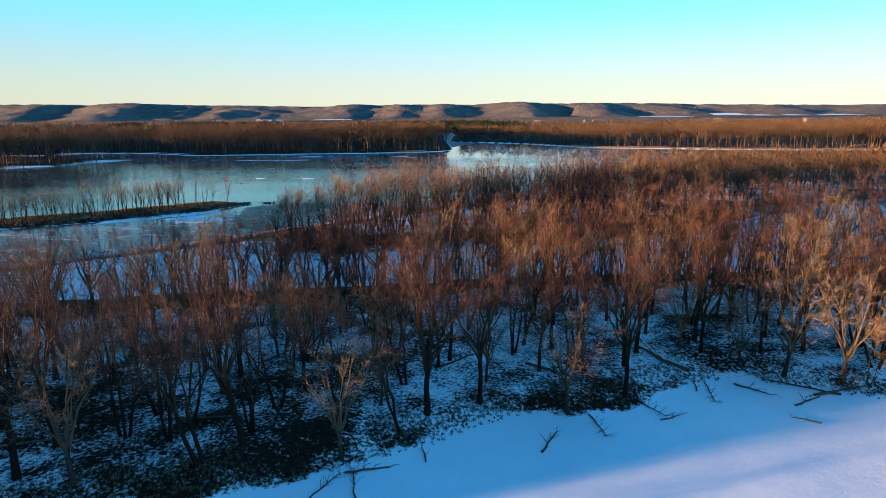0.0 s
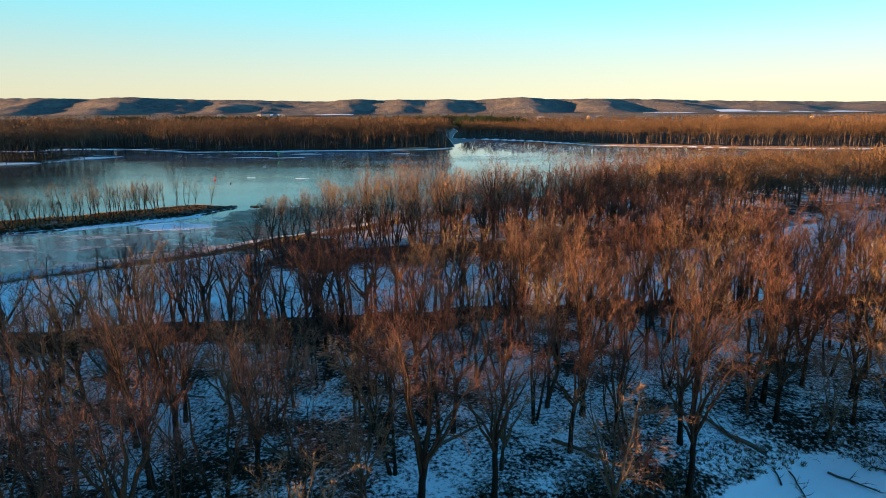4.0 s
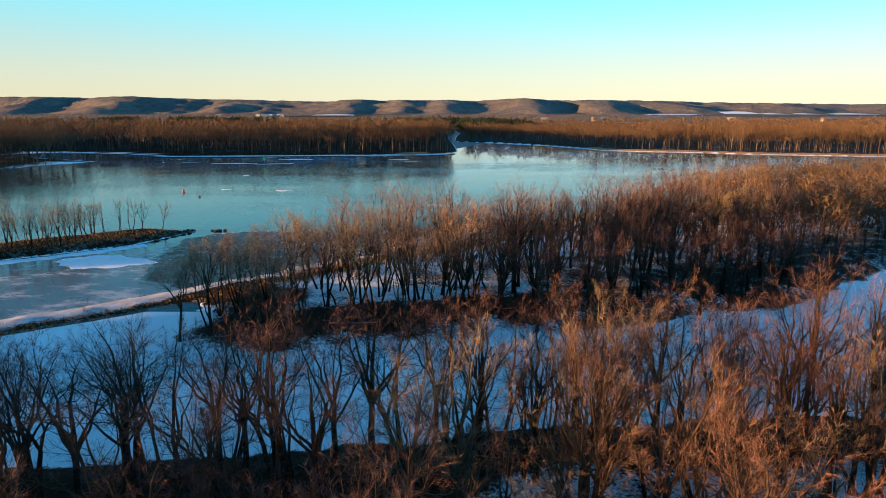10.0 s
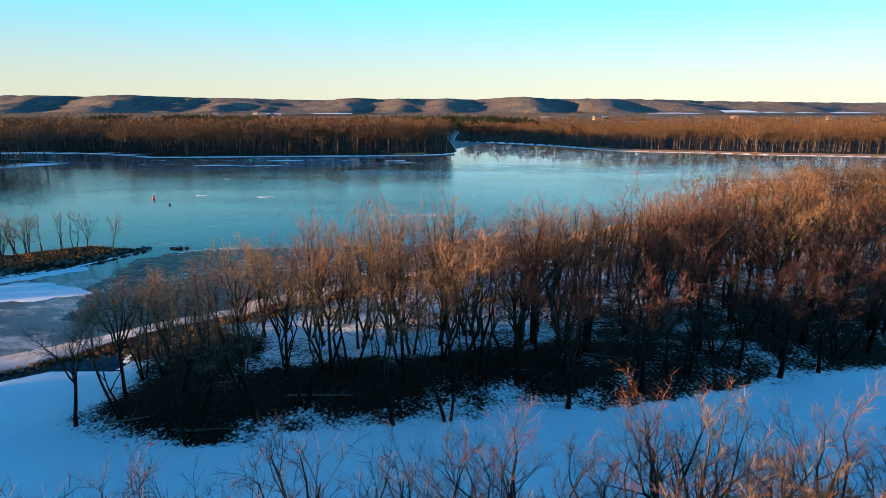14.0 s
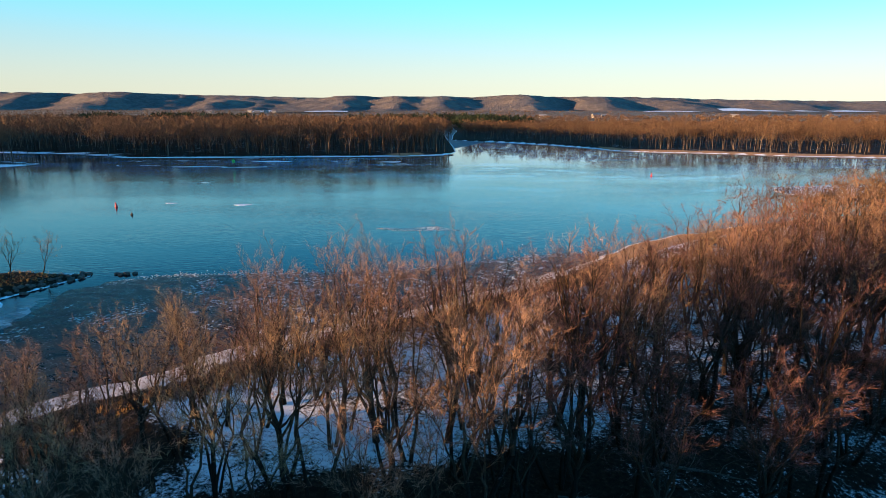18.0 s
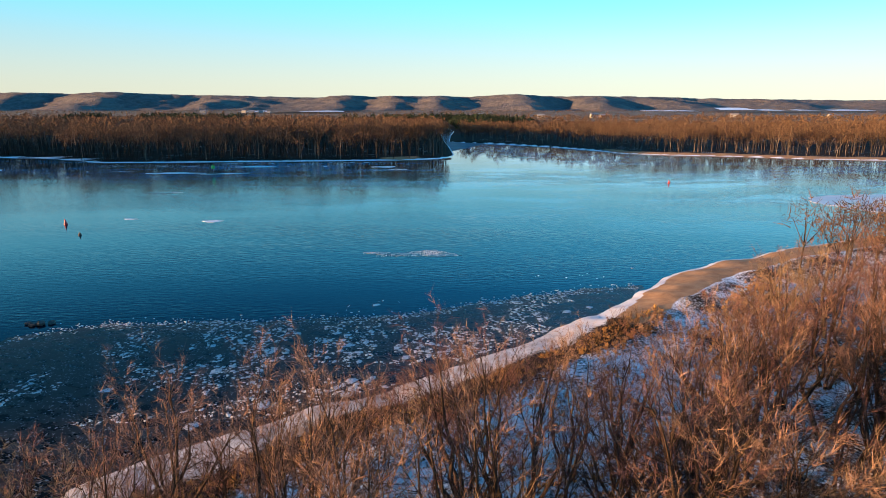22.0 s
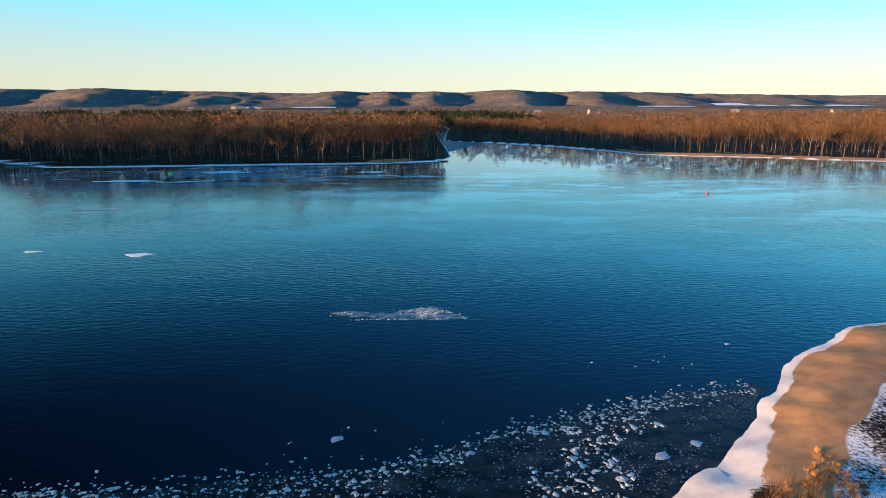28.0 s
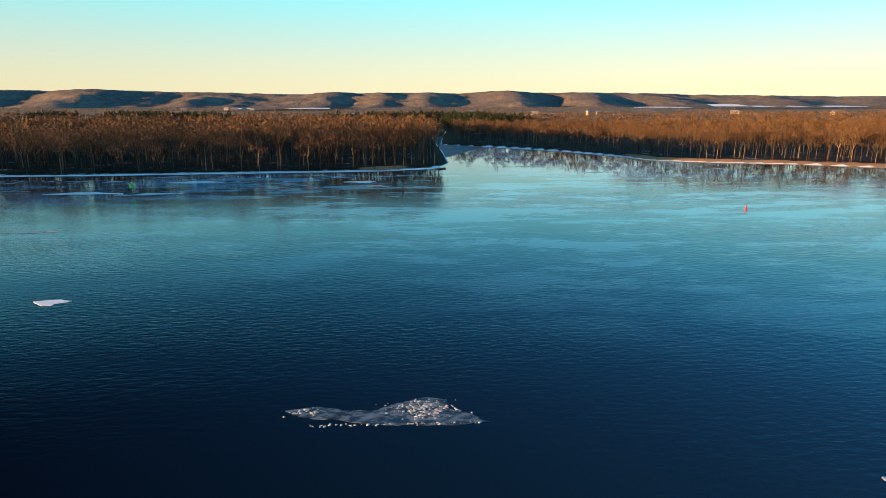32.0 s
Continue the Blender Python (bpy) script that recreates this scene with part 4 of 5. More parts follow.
woods("far_woods", BANK, scatter(rng, (-330, 330, 20, 530), 6.6, lambda x, y: in_far_left(x, y) & (depth_in(x, y, FAR_LEFT) < 34)), rng, WOOD_MATS, "bare woods on the far river bank", (0.95, 1.35))
woods("far_woods", FAR, scatter(rng, (-620, 330, 20, 760), 9.0, lambda x, y: in_far_left(x, y) & ((y > 530) | (x < -330) | (depth_in(x, y, FAR_LEFT) >= 34))), rng, WOOD_MATS, "bare woods on the far river bank", (1.05, 1.4))
woods("far_woods", BANK, scatter(rng, (15, 460, 480, 600), 7.0, lambda x, y: in_far_right(x, y) & (depth_in(x, y, FAR_RIGHT) < 40)), rng, WOOD_MATS, "bare sunlit woods on the far river bank", (0.8, 1.15))
woods("far_woods", FAR, scatter(rng, (15, 460, 640, 860), 9.2, lambda x, y: in_far_right(x, y) & ((depth_in(x, y, FAR_RIGHT) >= 40) | (y > 600))), rng, WOOD_MATS, "bare sunlit woods on the far river bank", (0.75, 1.0))


woods("far_woods", FAR, scatter(rng, (-130, 720, 0, 1040), 8.5, lambda x, y: depth_in(x, y, FAR_LEFT) > 3), rng, WOOD_MATS, "bare woods beside the frozen inlet", (0.7, 1.0))


def in_valley(x, y):
    land = (depth_in(x, y, FAR_LEFT) > 6) | (depth_in(x, y, FAR_RIGHT) > 6)
    patch = grain(x, y * 0.6, 170, 21) * 0.65 + grain(x, y, 60, 22) * 0.35
    snow = (y > 2450) & ((x > 1250) | (x > -750) & (x < -150))
    return land & (patch > 0.36 + 0.08 * (y > 1700)) & (np.abs(x) < 60 + 0.82 * y) & ~snow & ~((x < 620) & (x > -600) & (y < 760)) & ((np.abs(x) > 60) | (y > 1120))


woods("valley_woods", DISTANT, scatter(rng, (-1300, 760, 1300, 1500), 17, in_valley), rng, WOOD_MATS, "patchy bare woods across the valley floor", (0.6, 0.95))
woods("valley_woods", DISTANT, scatter(rng, (-2900, 1500, 2900, 3500), 40, in_valley), rng, WOOD_MATS, "patchy bare woods across the valley floor", (0.5, 0.8))


def conifer(seed, tall):
    """A rounded, bushy pine with drooping sprays."""
    r = random.Random(seed)
    wood, fan = Soup(), Soup()
    wood.tube([Vector((0, 0, -0.3)), Vector((0, 0, tall * 0.9))], [0.25, 0.06], 3)
    for k in range(40):
        t = (k + r.random()) / 40
        z, a = tall * (0.15 + 0.82 * t), k * 2.4 + r.uniform(-0.5, 0.5)
        reach = tall * 0.27 * math.sqrt(max(1.0 - t * t, 0.05)) * r.uniform(0.65, 1.15)
        tip = Vector((math.cos(a) * reach, math.sin(a) * reach, z + reach * r.uniform(-0.1, 0.3)))
        fan.blade(tip, Vector((tip.x * 0.15, tip.y * 0.15, z)), 3.0, r)
    v1, f1 = wood.arrays()
    v2, f2 = fan.arrays()
    return np.concatenate([v1, v2]), np.concatenate([f1, f2 + len(v1)]), np.r_[np.zeros(len(f1), int), np.ones(len(f2), int)]


PINES = [conifer(200 + k, 15 + 2 * k) for k in range(3)]


def in_pines(x, y):
    band = (np.abs(y - 1150 - 0.35 * np.abs(x + 60)) < 60 + 40 * grain(x, y, 90, 31)) & (x < -50) & (grain(x, y, 120, 32) > 0.52)
    clump = (((x - 70) / 75) ** 2 + ((y - 1010) / 150) ** 2 < 1) & (x > 34)
    behind = (np.abs(x - 10) < 95) & (np.abs(y - 1200) < 80)
    return (band | clump | behind) & ((depth_in(x, y, FAR_LEFT) > 6) | (depth_in(x, y, FAR_RIGHT) > 6))


woods("pine_stand", PINES, scatter(rng, (-700, 860, 180, 1500), 8.5, in_pines), rng, [MAT_FAR_STEM, MAT_CONIFER], "dark evergreen stand beyond the river", (0.6, 1.05))


# ---- bank brush ----
def bush(seed, tall):
    r = random.Random(seed)
    wood, fan = Soup(), Soup()
    for k in range(7):
        a, out = r.uniform(0, 6.283), r.uniform(0.15, 0.75) * tall * 0.6
        tip = Vector((math.cos(a) * out, math.sin(a) * out, tall * r.uniform(0.65, 1.0)))
        wood.tube([Vector((0, 0, -0.1)), tip * 0.5 + Vector((0, 0, 0.1)), tip], [0.03, 0.02, 0.006], 3)
        for q in range(11):
            p = tip * r.uniform(0.35, 1.0)
            fan.blade(p, p + bent(r, tip.normalized(), 0.7) * r.uniform(0.4, 0.9), 0.026, r)
    v1, f1 = wood.arrays()
    v2, f2 = fan.arrays()
    return np.concatenate([v1, v2]), np.concatenate([f1, f2 + len(v1)]), np.r_[np.zeros(len(f1), int), np.ones(len(f2), int)]


BUSHES = [bush(400 + k, 2.2 + 0.5 * k) for k in range(4)]


def in_bank_brush(x, y):
    v = to_line(x, y, RIVER_SIDE)
    low = np.where(x > 34, 15.5, 6.2)
    return (depth_in(x, y, LAND_C) > 3) & (x > -30) & (x < 58) & (v > low) & (v < low + np.where(x < -6, 4.0, 9)) & (grain(x, y, 5, 81) > np.where(x > 10, 0.58, 0.3))


woods("bank_brush", BUSHES, scatter(rng, (-30, 165, 58, 246), 1.25, in_bank_brush), rng, [MAT_LIMB_BROWN, stuff_material("brush twigs", TAN + ORANGE)], "tangled low bare brush along the river bank", (0.35, 0.85))


# ---- ice ----
MAT_SHELF = ice_material("pale shelf ice", (0.40, 0.40, 0.41), (0.68, 0.68, 0.68), 0.06, 0.6, 0.35, 0.65)
# inlet ice this dark has the shade of its banks in the colour
MAT_SHADED_INLET = ice_material("snow-dusted inlet ice darkened as in shade", (0.03, 0.034, 0.045), (0.20, 0.22, 0.26), 0.05, 0.9, 0.4, 0.62)


def sheet(name, outline, z, mat, label, seed, jitter=1.2, step=2.0, thick=0.0, category="ice", kind=""):
    """A flat sheet of ice with a ragged outline."""
    r = random.Random(seed)
    pts = []
    for (ax, ay), (bx, by) in zip(outline, outline[1:] + outline[:1]):
        n = max(1, int(math.hypot(bx - ax, by - ay) / step))
        for k in range(n):
            t = k / n
            pts.append((ax + (bx - ax) * t + r.uniform(-jitter, jitter), ay + (by - ay) * t + r.uniform(-jitter, jitter) * 0.6))
    bm = bmesh.new()
    face = bm.faces.new([bm.verts.new((x, y, z)) for x, y in pts])
    if face.calc_area() and face.normal.z < 0:
        face.normal_flip()
    if thick:
        made = bmesh.ops.extrude_face_region(bm, geom=[face])
        for v in made["geom"]:
            if isinstance(v, bmesh.types.BMVert):
                v.co.z += thick
    bmesh.ops.triangulate(bm, faces=bm.faces[:])
    bmesh.ops.recalc_face_normals(bm, faces=bm.faces[:])
    me = bpy.data.meshes.new(name)
    bm.to_mesh(me)
    bm.free()
    me.materials.append(mat)
    return tagged(new(name, me), label, category, "", kind)


ICE_EDGE = [(-64, 212), (-58, 218), (-51, 221.5), (-37, 222), (-21, 223), (-5, 224.5), (1, 227), (9, 231), (19, 235), (30, 238), (39, 240)]
sheet("brash_ice", ICE_EDGE + [(33, 229), (23, 220), (2, 203), (-25, 184), (-45, 166), (-56, 172), (-62, 190)], 0.012, MAT_DARK_ICE, "dark thin brash ice frozen along the shore", 3, kind="structure")
sheet("backwater_ice", [(-45, 167), (-57, 174), (-63, 190), (-66, 208), (-72, 207), (-90, 193), (-140, 164), (-220, 128), (-220, 100), (-110, 124), (-85, 136), (-62, 154)], 0.02, MAT_GREY_ICE, "grey swirled ice over a still backwater", 4, kind="structure")
for x, y, long, low, high in ((1750, 3600, 105, 9, 20), (1950, 3600, 70, 6, 10), (2150, 3600, 60, 6, 9), (2420, 3600, 130, 5, 9), (1330, 3500, 160, 3, 6), (-560, 3400, 120, 2, 5), (-900, 3400, 60, 2, 5)):
    slope = [(x - long, y - 60, low), (x + long, y - 60, low), (x + long * 0.8, y + 60, high), (x + long * 0.1, y + 70, high + 2), (x - long * 0.85, y + 60, high)]
    tagged(new("snowfield", mesh_of("snowfield", slope + [(x, y, (low + high) / 2 + 0.5)], [(k, (k + 1) % 5, 5) for k in range(5)], [MAT_RIM_SNOW])), "open snowfield at the foot of the bluffs", "snowfield", "", "structure")
sheet("shelf_ice", [(131, 338), (137, 347), (152, 352), (190, 356), (260, 360), (260, 300), (190, 300), (150, 304), (139, 316), (134, 328)], 0.02, MAT_SHELF, "pale rosy shelf of ice reaching out from the point", 15, 1.2, 2.5, 0.04, kind="structure")
# the near end is added over open water to dim its sky reflection
sheet("frozen_inlet", [(13, 565), (42, 640), (60, 700), (60, 1120), (-60, 1120), (-40, 900), (-20, 720), (0, 660)], 0.03, MAT_SHADED_INLET, "snow-dusted ice, darkened as in shade, over a side channel's mouth", 9, 1.0, 6.0, kind="structure")
sheet("snow_patch", [(-84, 188), (-76, 182), (-68, 183), (-60, 187), (-66, 191), (-72, 194), (-79, 194)], 0.03, MAT_RIM_SNOW, "white snow patch lying on the backwater ice", 5, 0.8, 1.5, 0.03)
sheet("snow_patch", [(-100, 186), (-88, 193), (-78, 201), (-72, 206), (-70, 203), (-78, 196), (-88, 189), (-100, 181)], 0.03, MAT_RIM_SNOW, "snow drift along the foot of the spit", 6, 0.6, 1.5, 0.03)


def floe_mesh(seed):
    """A broken flat slab of ice about one metre across, with a chipped rim."""
    r = random.Random(seed)
    n = r.randint(5, 7)
    turn = sorted(6.283 * (k + r.uniform(-0.3, 0.3)) / n for k in range(n))
    size = [r.uniform(0.34, 0.6) for _ in range(n)]
    v = [(math.cos(a) * s, math.sin(a) * s * 0.75, -0.05) for a, s in zip(turn, size)]
    v += [(math.cos(a) * s * 0.96, math.sin(a) * s * 0.72, 0.03 + r.uniform(0, 0.006)) for a, s in zip(turn, size)] + [(0, 0, 0.035)]
    f = []
    for k in range(n):
        j = (k + 1) % n
        f += [(k, j, n + j), (k, n + j, n + k), (n + k, n + j, 2 * n)]
    return np.array(v, np.float32), np.array(f, np.int32)


FLOES = [floe_mesh(k) for k in range(6)]
FLOE_MESHES = [mesh_of("ice_floe", v, f, [MAT_WHITE_ICE]) for v, f in FLOES]


def in_brash(x, y):
    edge = np.interp(x, [p[0] for p in ICE_EDGE], [p[1] for p in ICE_EDGE])
    shore = -to_line(x, y, RIVER_SIDE)
    return edge - y, shore


def floe_spots(count, seed, near, far, west, east):
    """Places in the brash ice between two distances from its outer edge."""
    r = np.random.default_rng(seed)
    x, y = r.uniform(west, east, count), r.uniform(180, 242, count)
    back, shore = in_brash(x, y)
    clump = grain(x, y, 6, 41) * 0.6 + grain(x, y, 2.2, 42) * 0.4
    ok = (back > near) & (back < far) & (depth_in(x, y, LAND_C) < -0.5) & (clump > 0.26 + 0.009 * np.abs(back - 9)) & (clump > 0.42 + 0.006 * np.maximum(-14 - x, 0) + 0.012 * np.maximum(x - 14, 0))
    return x[ok], y[ok]


def lone_floe(x, y, size, turn, label="white ice floe among dark brash ice", squash=1.0):
    ob = tagged(new("ice_floe", FLOE_MESHES[int(abs(x * 7 + y * 3)) % 6]), label, "ice floe", "ice floes near the shore")
    ob.matrix_basis = pose(x, y, 0.02, 0, 0, turn) @ Matrix.Diagonal((size, size * squash, min(size, 1.2) * 0.2, 1))


fx, fy = floe_spots(3000, 51, 1.0, 26, -34, 36)
for x, y in list(zip(fx, fy))[:295]:
    lone_floe(x, y, 0.5 + 0.9 * rng.random() ** 2.4 + (0.25 if -16 < x < 6 and y < 213 else 0), rng.uniform(0, 360))
for x, y, s in ((-9.9, 201.8, 2.1), (-9.4, 199.7, 1.8), (-9.7, 198.2, 1.7), (-7.4, 202.3, 1.6), (-25.2, 191.6, 2.4), (-19, 196, 2.6), (-38, 200, 1.8), (41.3, 252, 1.0), (-9.2, 230, 1.7), (-27, 205, 1.9), (5, 209.5, 2.8), (22, 226, 2.0), (26, 228, 1.7)):
    lone_floe(x, y, s, 30 * s, "broad white ice floe on dark water")


def fragments(name, x, y, sizes, label, mat, z=0.015):
    vs, fs, base = [], [], 0
    for k in range(len(x)):
        v, f = FLOES[k % 6]
        s, a = sizes[k], k * 1.7
        c, n = math.cos(a) * s, math.sin(a) * s
        vs.append(np.stack([v[:, 0] * c - v[:, 1] * n + x[k], v[:, 0] * n + v[:, 1] * c + y[k], v[:, 2] * min(s, 1) * 0.7 + z], 1))
        fs.append(f + base)
        base += len(v)
    return tagged(new(name, mesh_of(name, np.concatenate(vs), np.concatenate(fs), [mat])), label, "ice", "", "stuff")


fx, fy = floe_spots(20000, 52, -0.5, 30, -62, 40)
fragments("ice_fragments", fx, fy, 0.14 + 0.62 * rng.random(len(fx)) ** 2.6, "small broken pieces of white ice", MAT_WHITE_ICE)


def specks(name, x, y, sizes, label, mat, z=0.018):
    """Thin flakes strewn over a surface, as one mesh."""
    a = rng.uniform(0, 6.283, len(x))
    corner = np.stack([np.stack([x + sizes * np.cos(a + k * 1.571) * (1 if k % 2 else 0.6), y + sizes * np.sin(a + k * 1.571) * (1 if k % 2 else 0.6), np.full(len(x), z)], 1) for k in range(4)], 1)
    return tagged(new(name, mesh_of(name, corner.reshape(-1, 3), np.arange(4 * len(x)).reshape(-1, 4), [mat])), label, "ice", "", "stuff")


sx, sy = rng.uniform(-66, 38, 34000), rng.uniform(172, 241, 34000)
back, _ = in_brash(sx, sy)
ok = (back > -0.3) & (depth_in(sx, sy, LAND_C) < -0.6) & (grain(sx, sy, 5, 44) * 0.6 + grain(sx, sy, 1.7, 45) * 0.4 > 0.40 - 0.10 * ease(-sx, 10, 40))
specks("ice_slush", sx[ok], sy[ok], 0.05 + 0.13 * rng.random(ok.sum()) ** 2, "fine grey slush of crushed ice", MAT_SLUSH)
ex = rng.uniform(-60, 38, 900)
ey = np.interp(ex, [p[0] for p in ICE_EDGE], [p[1] for p in ICE_EDGE]) + rng.normal(-0.3, 1.1, 900)
fragments("ice_rim", ex, ey, 0.2 + 0.4 * rng.random(900) ** 2, "white broken rim of the brash ice", MAT_WHITE_ICE)
wx, wy = np.r_[rng.uniform(-14, 2, 14), rng.uniform(10, 60, 10)], np.r_[rng.uniform(226, 233, 14), rng.uniform(240, 250, 10)]
ok = depth_in(wx, wy, LAND_C) < -2
fragments("stray_ice", wx[ok], wy[ok], 0.15 + 0.3 * rng.random(ok.sum()), "stray bits of ice on open water", MAT_WHITE_ICE)

MAT_CLEAR_ICE = ice_material("thin clear ice", (0.015, 0.028, 0.04), (0.26, 0.30, 0.32), 0.6, 0.5, 0.42, 0.8)
sheet("drift_ice", [(-15, 266.4), (-12, 267.4), (-8.5, 266.4), (-5, 266.2), (-3, 267.6), (0, 269), (2.5, 268.4), (3, 266.2), (5.5, 264.6), (7, 263.3), (4, 262.8), (0, 263), (-5, 263.2), (-9, 264.4), (-13, 265)], 0.01, MAT_CLEAR_ICE, "drifting pan of thin grey ice with white rubble", 8, 0.25, 0.8, 0.03)
px, py = rng.normal(0.2, 1.7, 240), rng.normal(266.2, 1.0, 240)
px, py = np.r_[px, rng.normal(-13, 1.0, 40), rng.uniform(-12, 6, 60)], np.r_[py, rng.normal(266.2, 0.5, 40), rng.normal(263.2, 0.12, 60)]
fragments("ice_rubble", px, py, 0.12 + 0.35 * rng.random(340) ** 2, "white rubble frozen into the ice pan", MAT_WHITE_ICE, 0.04)
for k, (x, y, a, b) in enumerate(((-62.5, 305, 3.6, 1.6), (-88, 309, 2.6, 0.9), (-103, 364, 9, 2.2), (-94, 464, 13, 4), (-68, 466, 16, 4), (-24, 461, 8, 3), (-16, 446, 7, 4), (-170, 468, 26, 5), (-135, 466, 22, 4), (-125, 433, 17, 2.6), (-160, 440, 14, 2), (87, 491, 8, 2), (60, 520, 18, 2.5), (150, 505, 30, 2), (-45, 486, 22, 3), (-110, 482, 30, 3), (185, 480, 24, 2), (110, 470, 20, 1.8))):
    outline = [(x + a * math.cos(t) * (0.7 + 0.3 * math.sin(3 * t + k)), y + b * math.sin(t)) for t in np.linspace(0, 6.283, 15)[:-1]]
    sheet("ice_pan", outline, 0.012, MAT_RIM_SNOW if k in (0, 1, 3, 5, 9) else MAT_GREY_ICE, "flat pale ice pan drifting on the river", 60 + k, 0.12 * min(a, 4), a / 4, 0.04)


# ---- beacon and buoys ----
def lathe(profile, sides=14):
    """A turned body from (radius, height) pairs."""
    v, f = [], []
    for r, z in profile:
        v += [(r * math.cos(6.28318 * k / sides), r * math.sin(6.28318 * k / sides), z) for k in range(sides)]
    for i in range(len(profile) - 1):
        for k in range(sides):
            a, b = i * sides + k, i * sides + (k + 1) % sides
            f += [(a, b, b + sides), (a, b + sides, a + sides)]
    return np.array(v, np.float32), np.array(f, np.int32)


def turned(name, profile, mat, parent, label="", sides=14):
    v, f = lathe(profile, sides)
    return part(name, mesh_of(name, v, f, [mat], smooth=True), parent, label)


def red_buoy(x, y, s):
    root = tagged(new("channel_buoy"), "red can buoy floating upright on the river", "buoy", "red channel buoys")
    turned("hull", [(0.0, -0.4), (0.52, -0.4), (0.55, 0.1), (0.50, 0.55), (0.0, 0.58)], MAT_RED_PAINT, root)
    turned("cone", [(0.36, 0.55), (0.33, 0.9), (0.13, 1.75), (0.0, 1.8)], MAT_RED_PAINT, root)
    turned("band", [(0.285, 1.02), (0.30, 1.03), (0.25, 1.22), (0.23, 1.22)], MAT_WALL, root, "pale reflective band")
    turned("lifting_ring", [(0.05, 1.78), (0.09, 1.84), (0.05, 1.92), (0.0, 1.93)], MAT_STEEL, root)
    root.matrix_basis = pose(x, y, 0, 5, -4, 20) @ Matrix.Diagonal((s, s, s, 1))


red_buoy(-102.1, 301.7, 0.85)
red_buoy(102.4, 387.3, 0.8)


dark_buoy = tagged(new("marker_buoy"), "small dark marker buoy on open water", "buoy")
turned("float", [(0.0, -0.2), (0.34, -0.2), (0.4, 0.15), (0.3, 0.45), (0.0, 0.5)], MAT_ROCK, dark_buoy)
turned("stalk", [(0.09, 0.45), (0.07, 0.95), (0.0, 0.97)], MAT_ROCK, dark_buoy)
dark_buoy.matrix_basis = pose(-90.0, 287.0, 0, 4, 6, 0)


def stone_mesh(seed):
    r = random.Random(seed)
    bm = bmesh.new()
    bmesh.ops.create_icosphere(bm, subdivisions=1, radius=0.5)
    for v in bm.verts:
        v.co *= r.uniform(0.72, 1.15)
        v.co.z *= 0.7
    me = bpy.data.meshes.new("stone")
    bm.to_mesh(me)
    bm.free()
    me.materials.append(MAT_ROCK)
    return me


STONES = [stone_mesh(k) for k in range(6)]
BX, BY = -105.4, 429.4
beacon = tagged(new("channel_beacon"), "green light beacon on a post over a stone base", "beacon")
turned("post", [(0.0, 0.0), (0.14, 0.0), (0.12, 3.4), (0.0, 3.4)], MAT_STEEL, beacon)
turned("lantern", [(0.0, 3.9), (0.22, 3.92), (0.24, 4.3), (0.12, 4.5), (0.0, 4.52)], MAT_GREEN_PAINT, beacon, "green lantern")
v = np.array([(-0.85, -0.04, 2.4), (0.85, -0.04, 2.4), (0.85, -0.04, 3.9), (-0.85, -0.04, 3.9), (-0.85, 0.04, 2.4), (0.85, 0.04, 2.4), (0.85, 0.04, 3.9), (-0.85, 0.04, 3.9)])
box_f = [(0, 1, 2, 3), (5, 4, 7, 6), (4, 0, 3, 7), (1, 5, 6, 2), (3, 2, 6, 7), (4, 5, 1, 0)]
board = part("daymark", mesh_of("daymark", v, box_f, [MAT_GREEN_PAINT]), beacon, "square green board")
board.matrix_basis = pose(0, -0.15, 0)
beacon.matrix_basis = pose(BX, BY, 0.1)
for k in range(22):
    a, d = k * 2.4, 0.35 * math.sqrt(k)
    ob = tagged(new("stone", STONES[k % 6]), "dark stone of the beacon's base", "stone", "stones of the beacon base")
    ob.matrix_basis = pose(BX - 0.6 + math.cos(a) * d * 1.9, BY + math.sin(a) * d, 0.35 - 0.02 * k, 0, 0, 50 * k) @ Matrix.Diagonal((1.3, 1.1, 1.2, 1))
sheet("snow_patch", [(BX - 6, BY - 1.6), (BX - 3, BY - 2.4), (BX + 4, BY - 1.8), (BX + 12, BY + 0.6), (BX + 17, BY + 2.6), (BX + 9, BY + 2.2), (BX + 1, BY + 1.4), (BX - 4, BY + 0.6)], 0.02, MAT_RIM_SNOW, "tongue of snowy ice trailing from the beacon", 71, 0.3, 1.2, 0.12)

# ---- stones of the spit ----
outer = [(-66, 221), (-75, 204.5), (-90, 194.5), (-107, 182.5), (-120, 176)]
for k in range(150):
    t = rng.random() ** 1.3 * 3.99
    i = int(t)
    (ax, ay), (bx, by) = outer[i], outer[i + 1]
    x, y = ax + (bx - ax) * (t - i) + rng.normal(-0.6, 0.8), ay + (by - ay) * (t - i) + rng.normal(1.0, 0.9)
    s = rng.uniform(0.5, 1.4)
    ob = tagged(new("stone", STONES[k % 6]), "dark stone on the shore of the spit", "stone", "stones along the spit")
    ob.matrix_basis = pose(x, y, max(height(x, y), 0.0) + 0.08 * s, rng.uniform(-20, 20), rng.uniform(-20, 20), rng.uniform(0, 360)) @ Matrix.Diagonal((s * 1.2, s, s, 1))
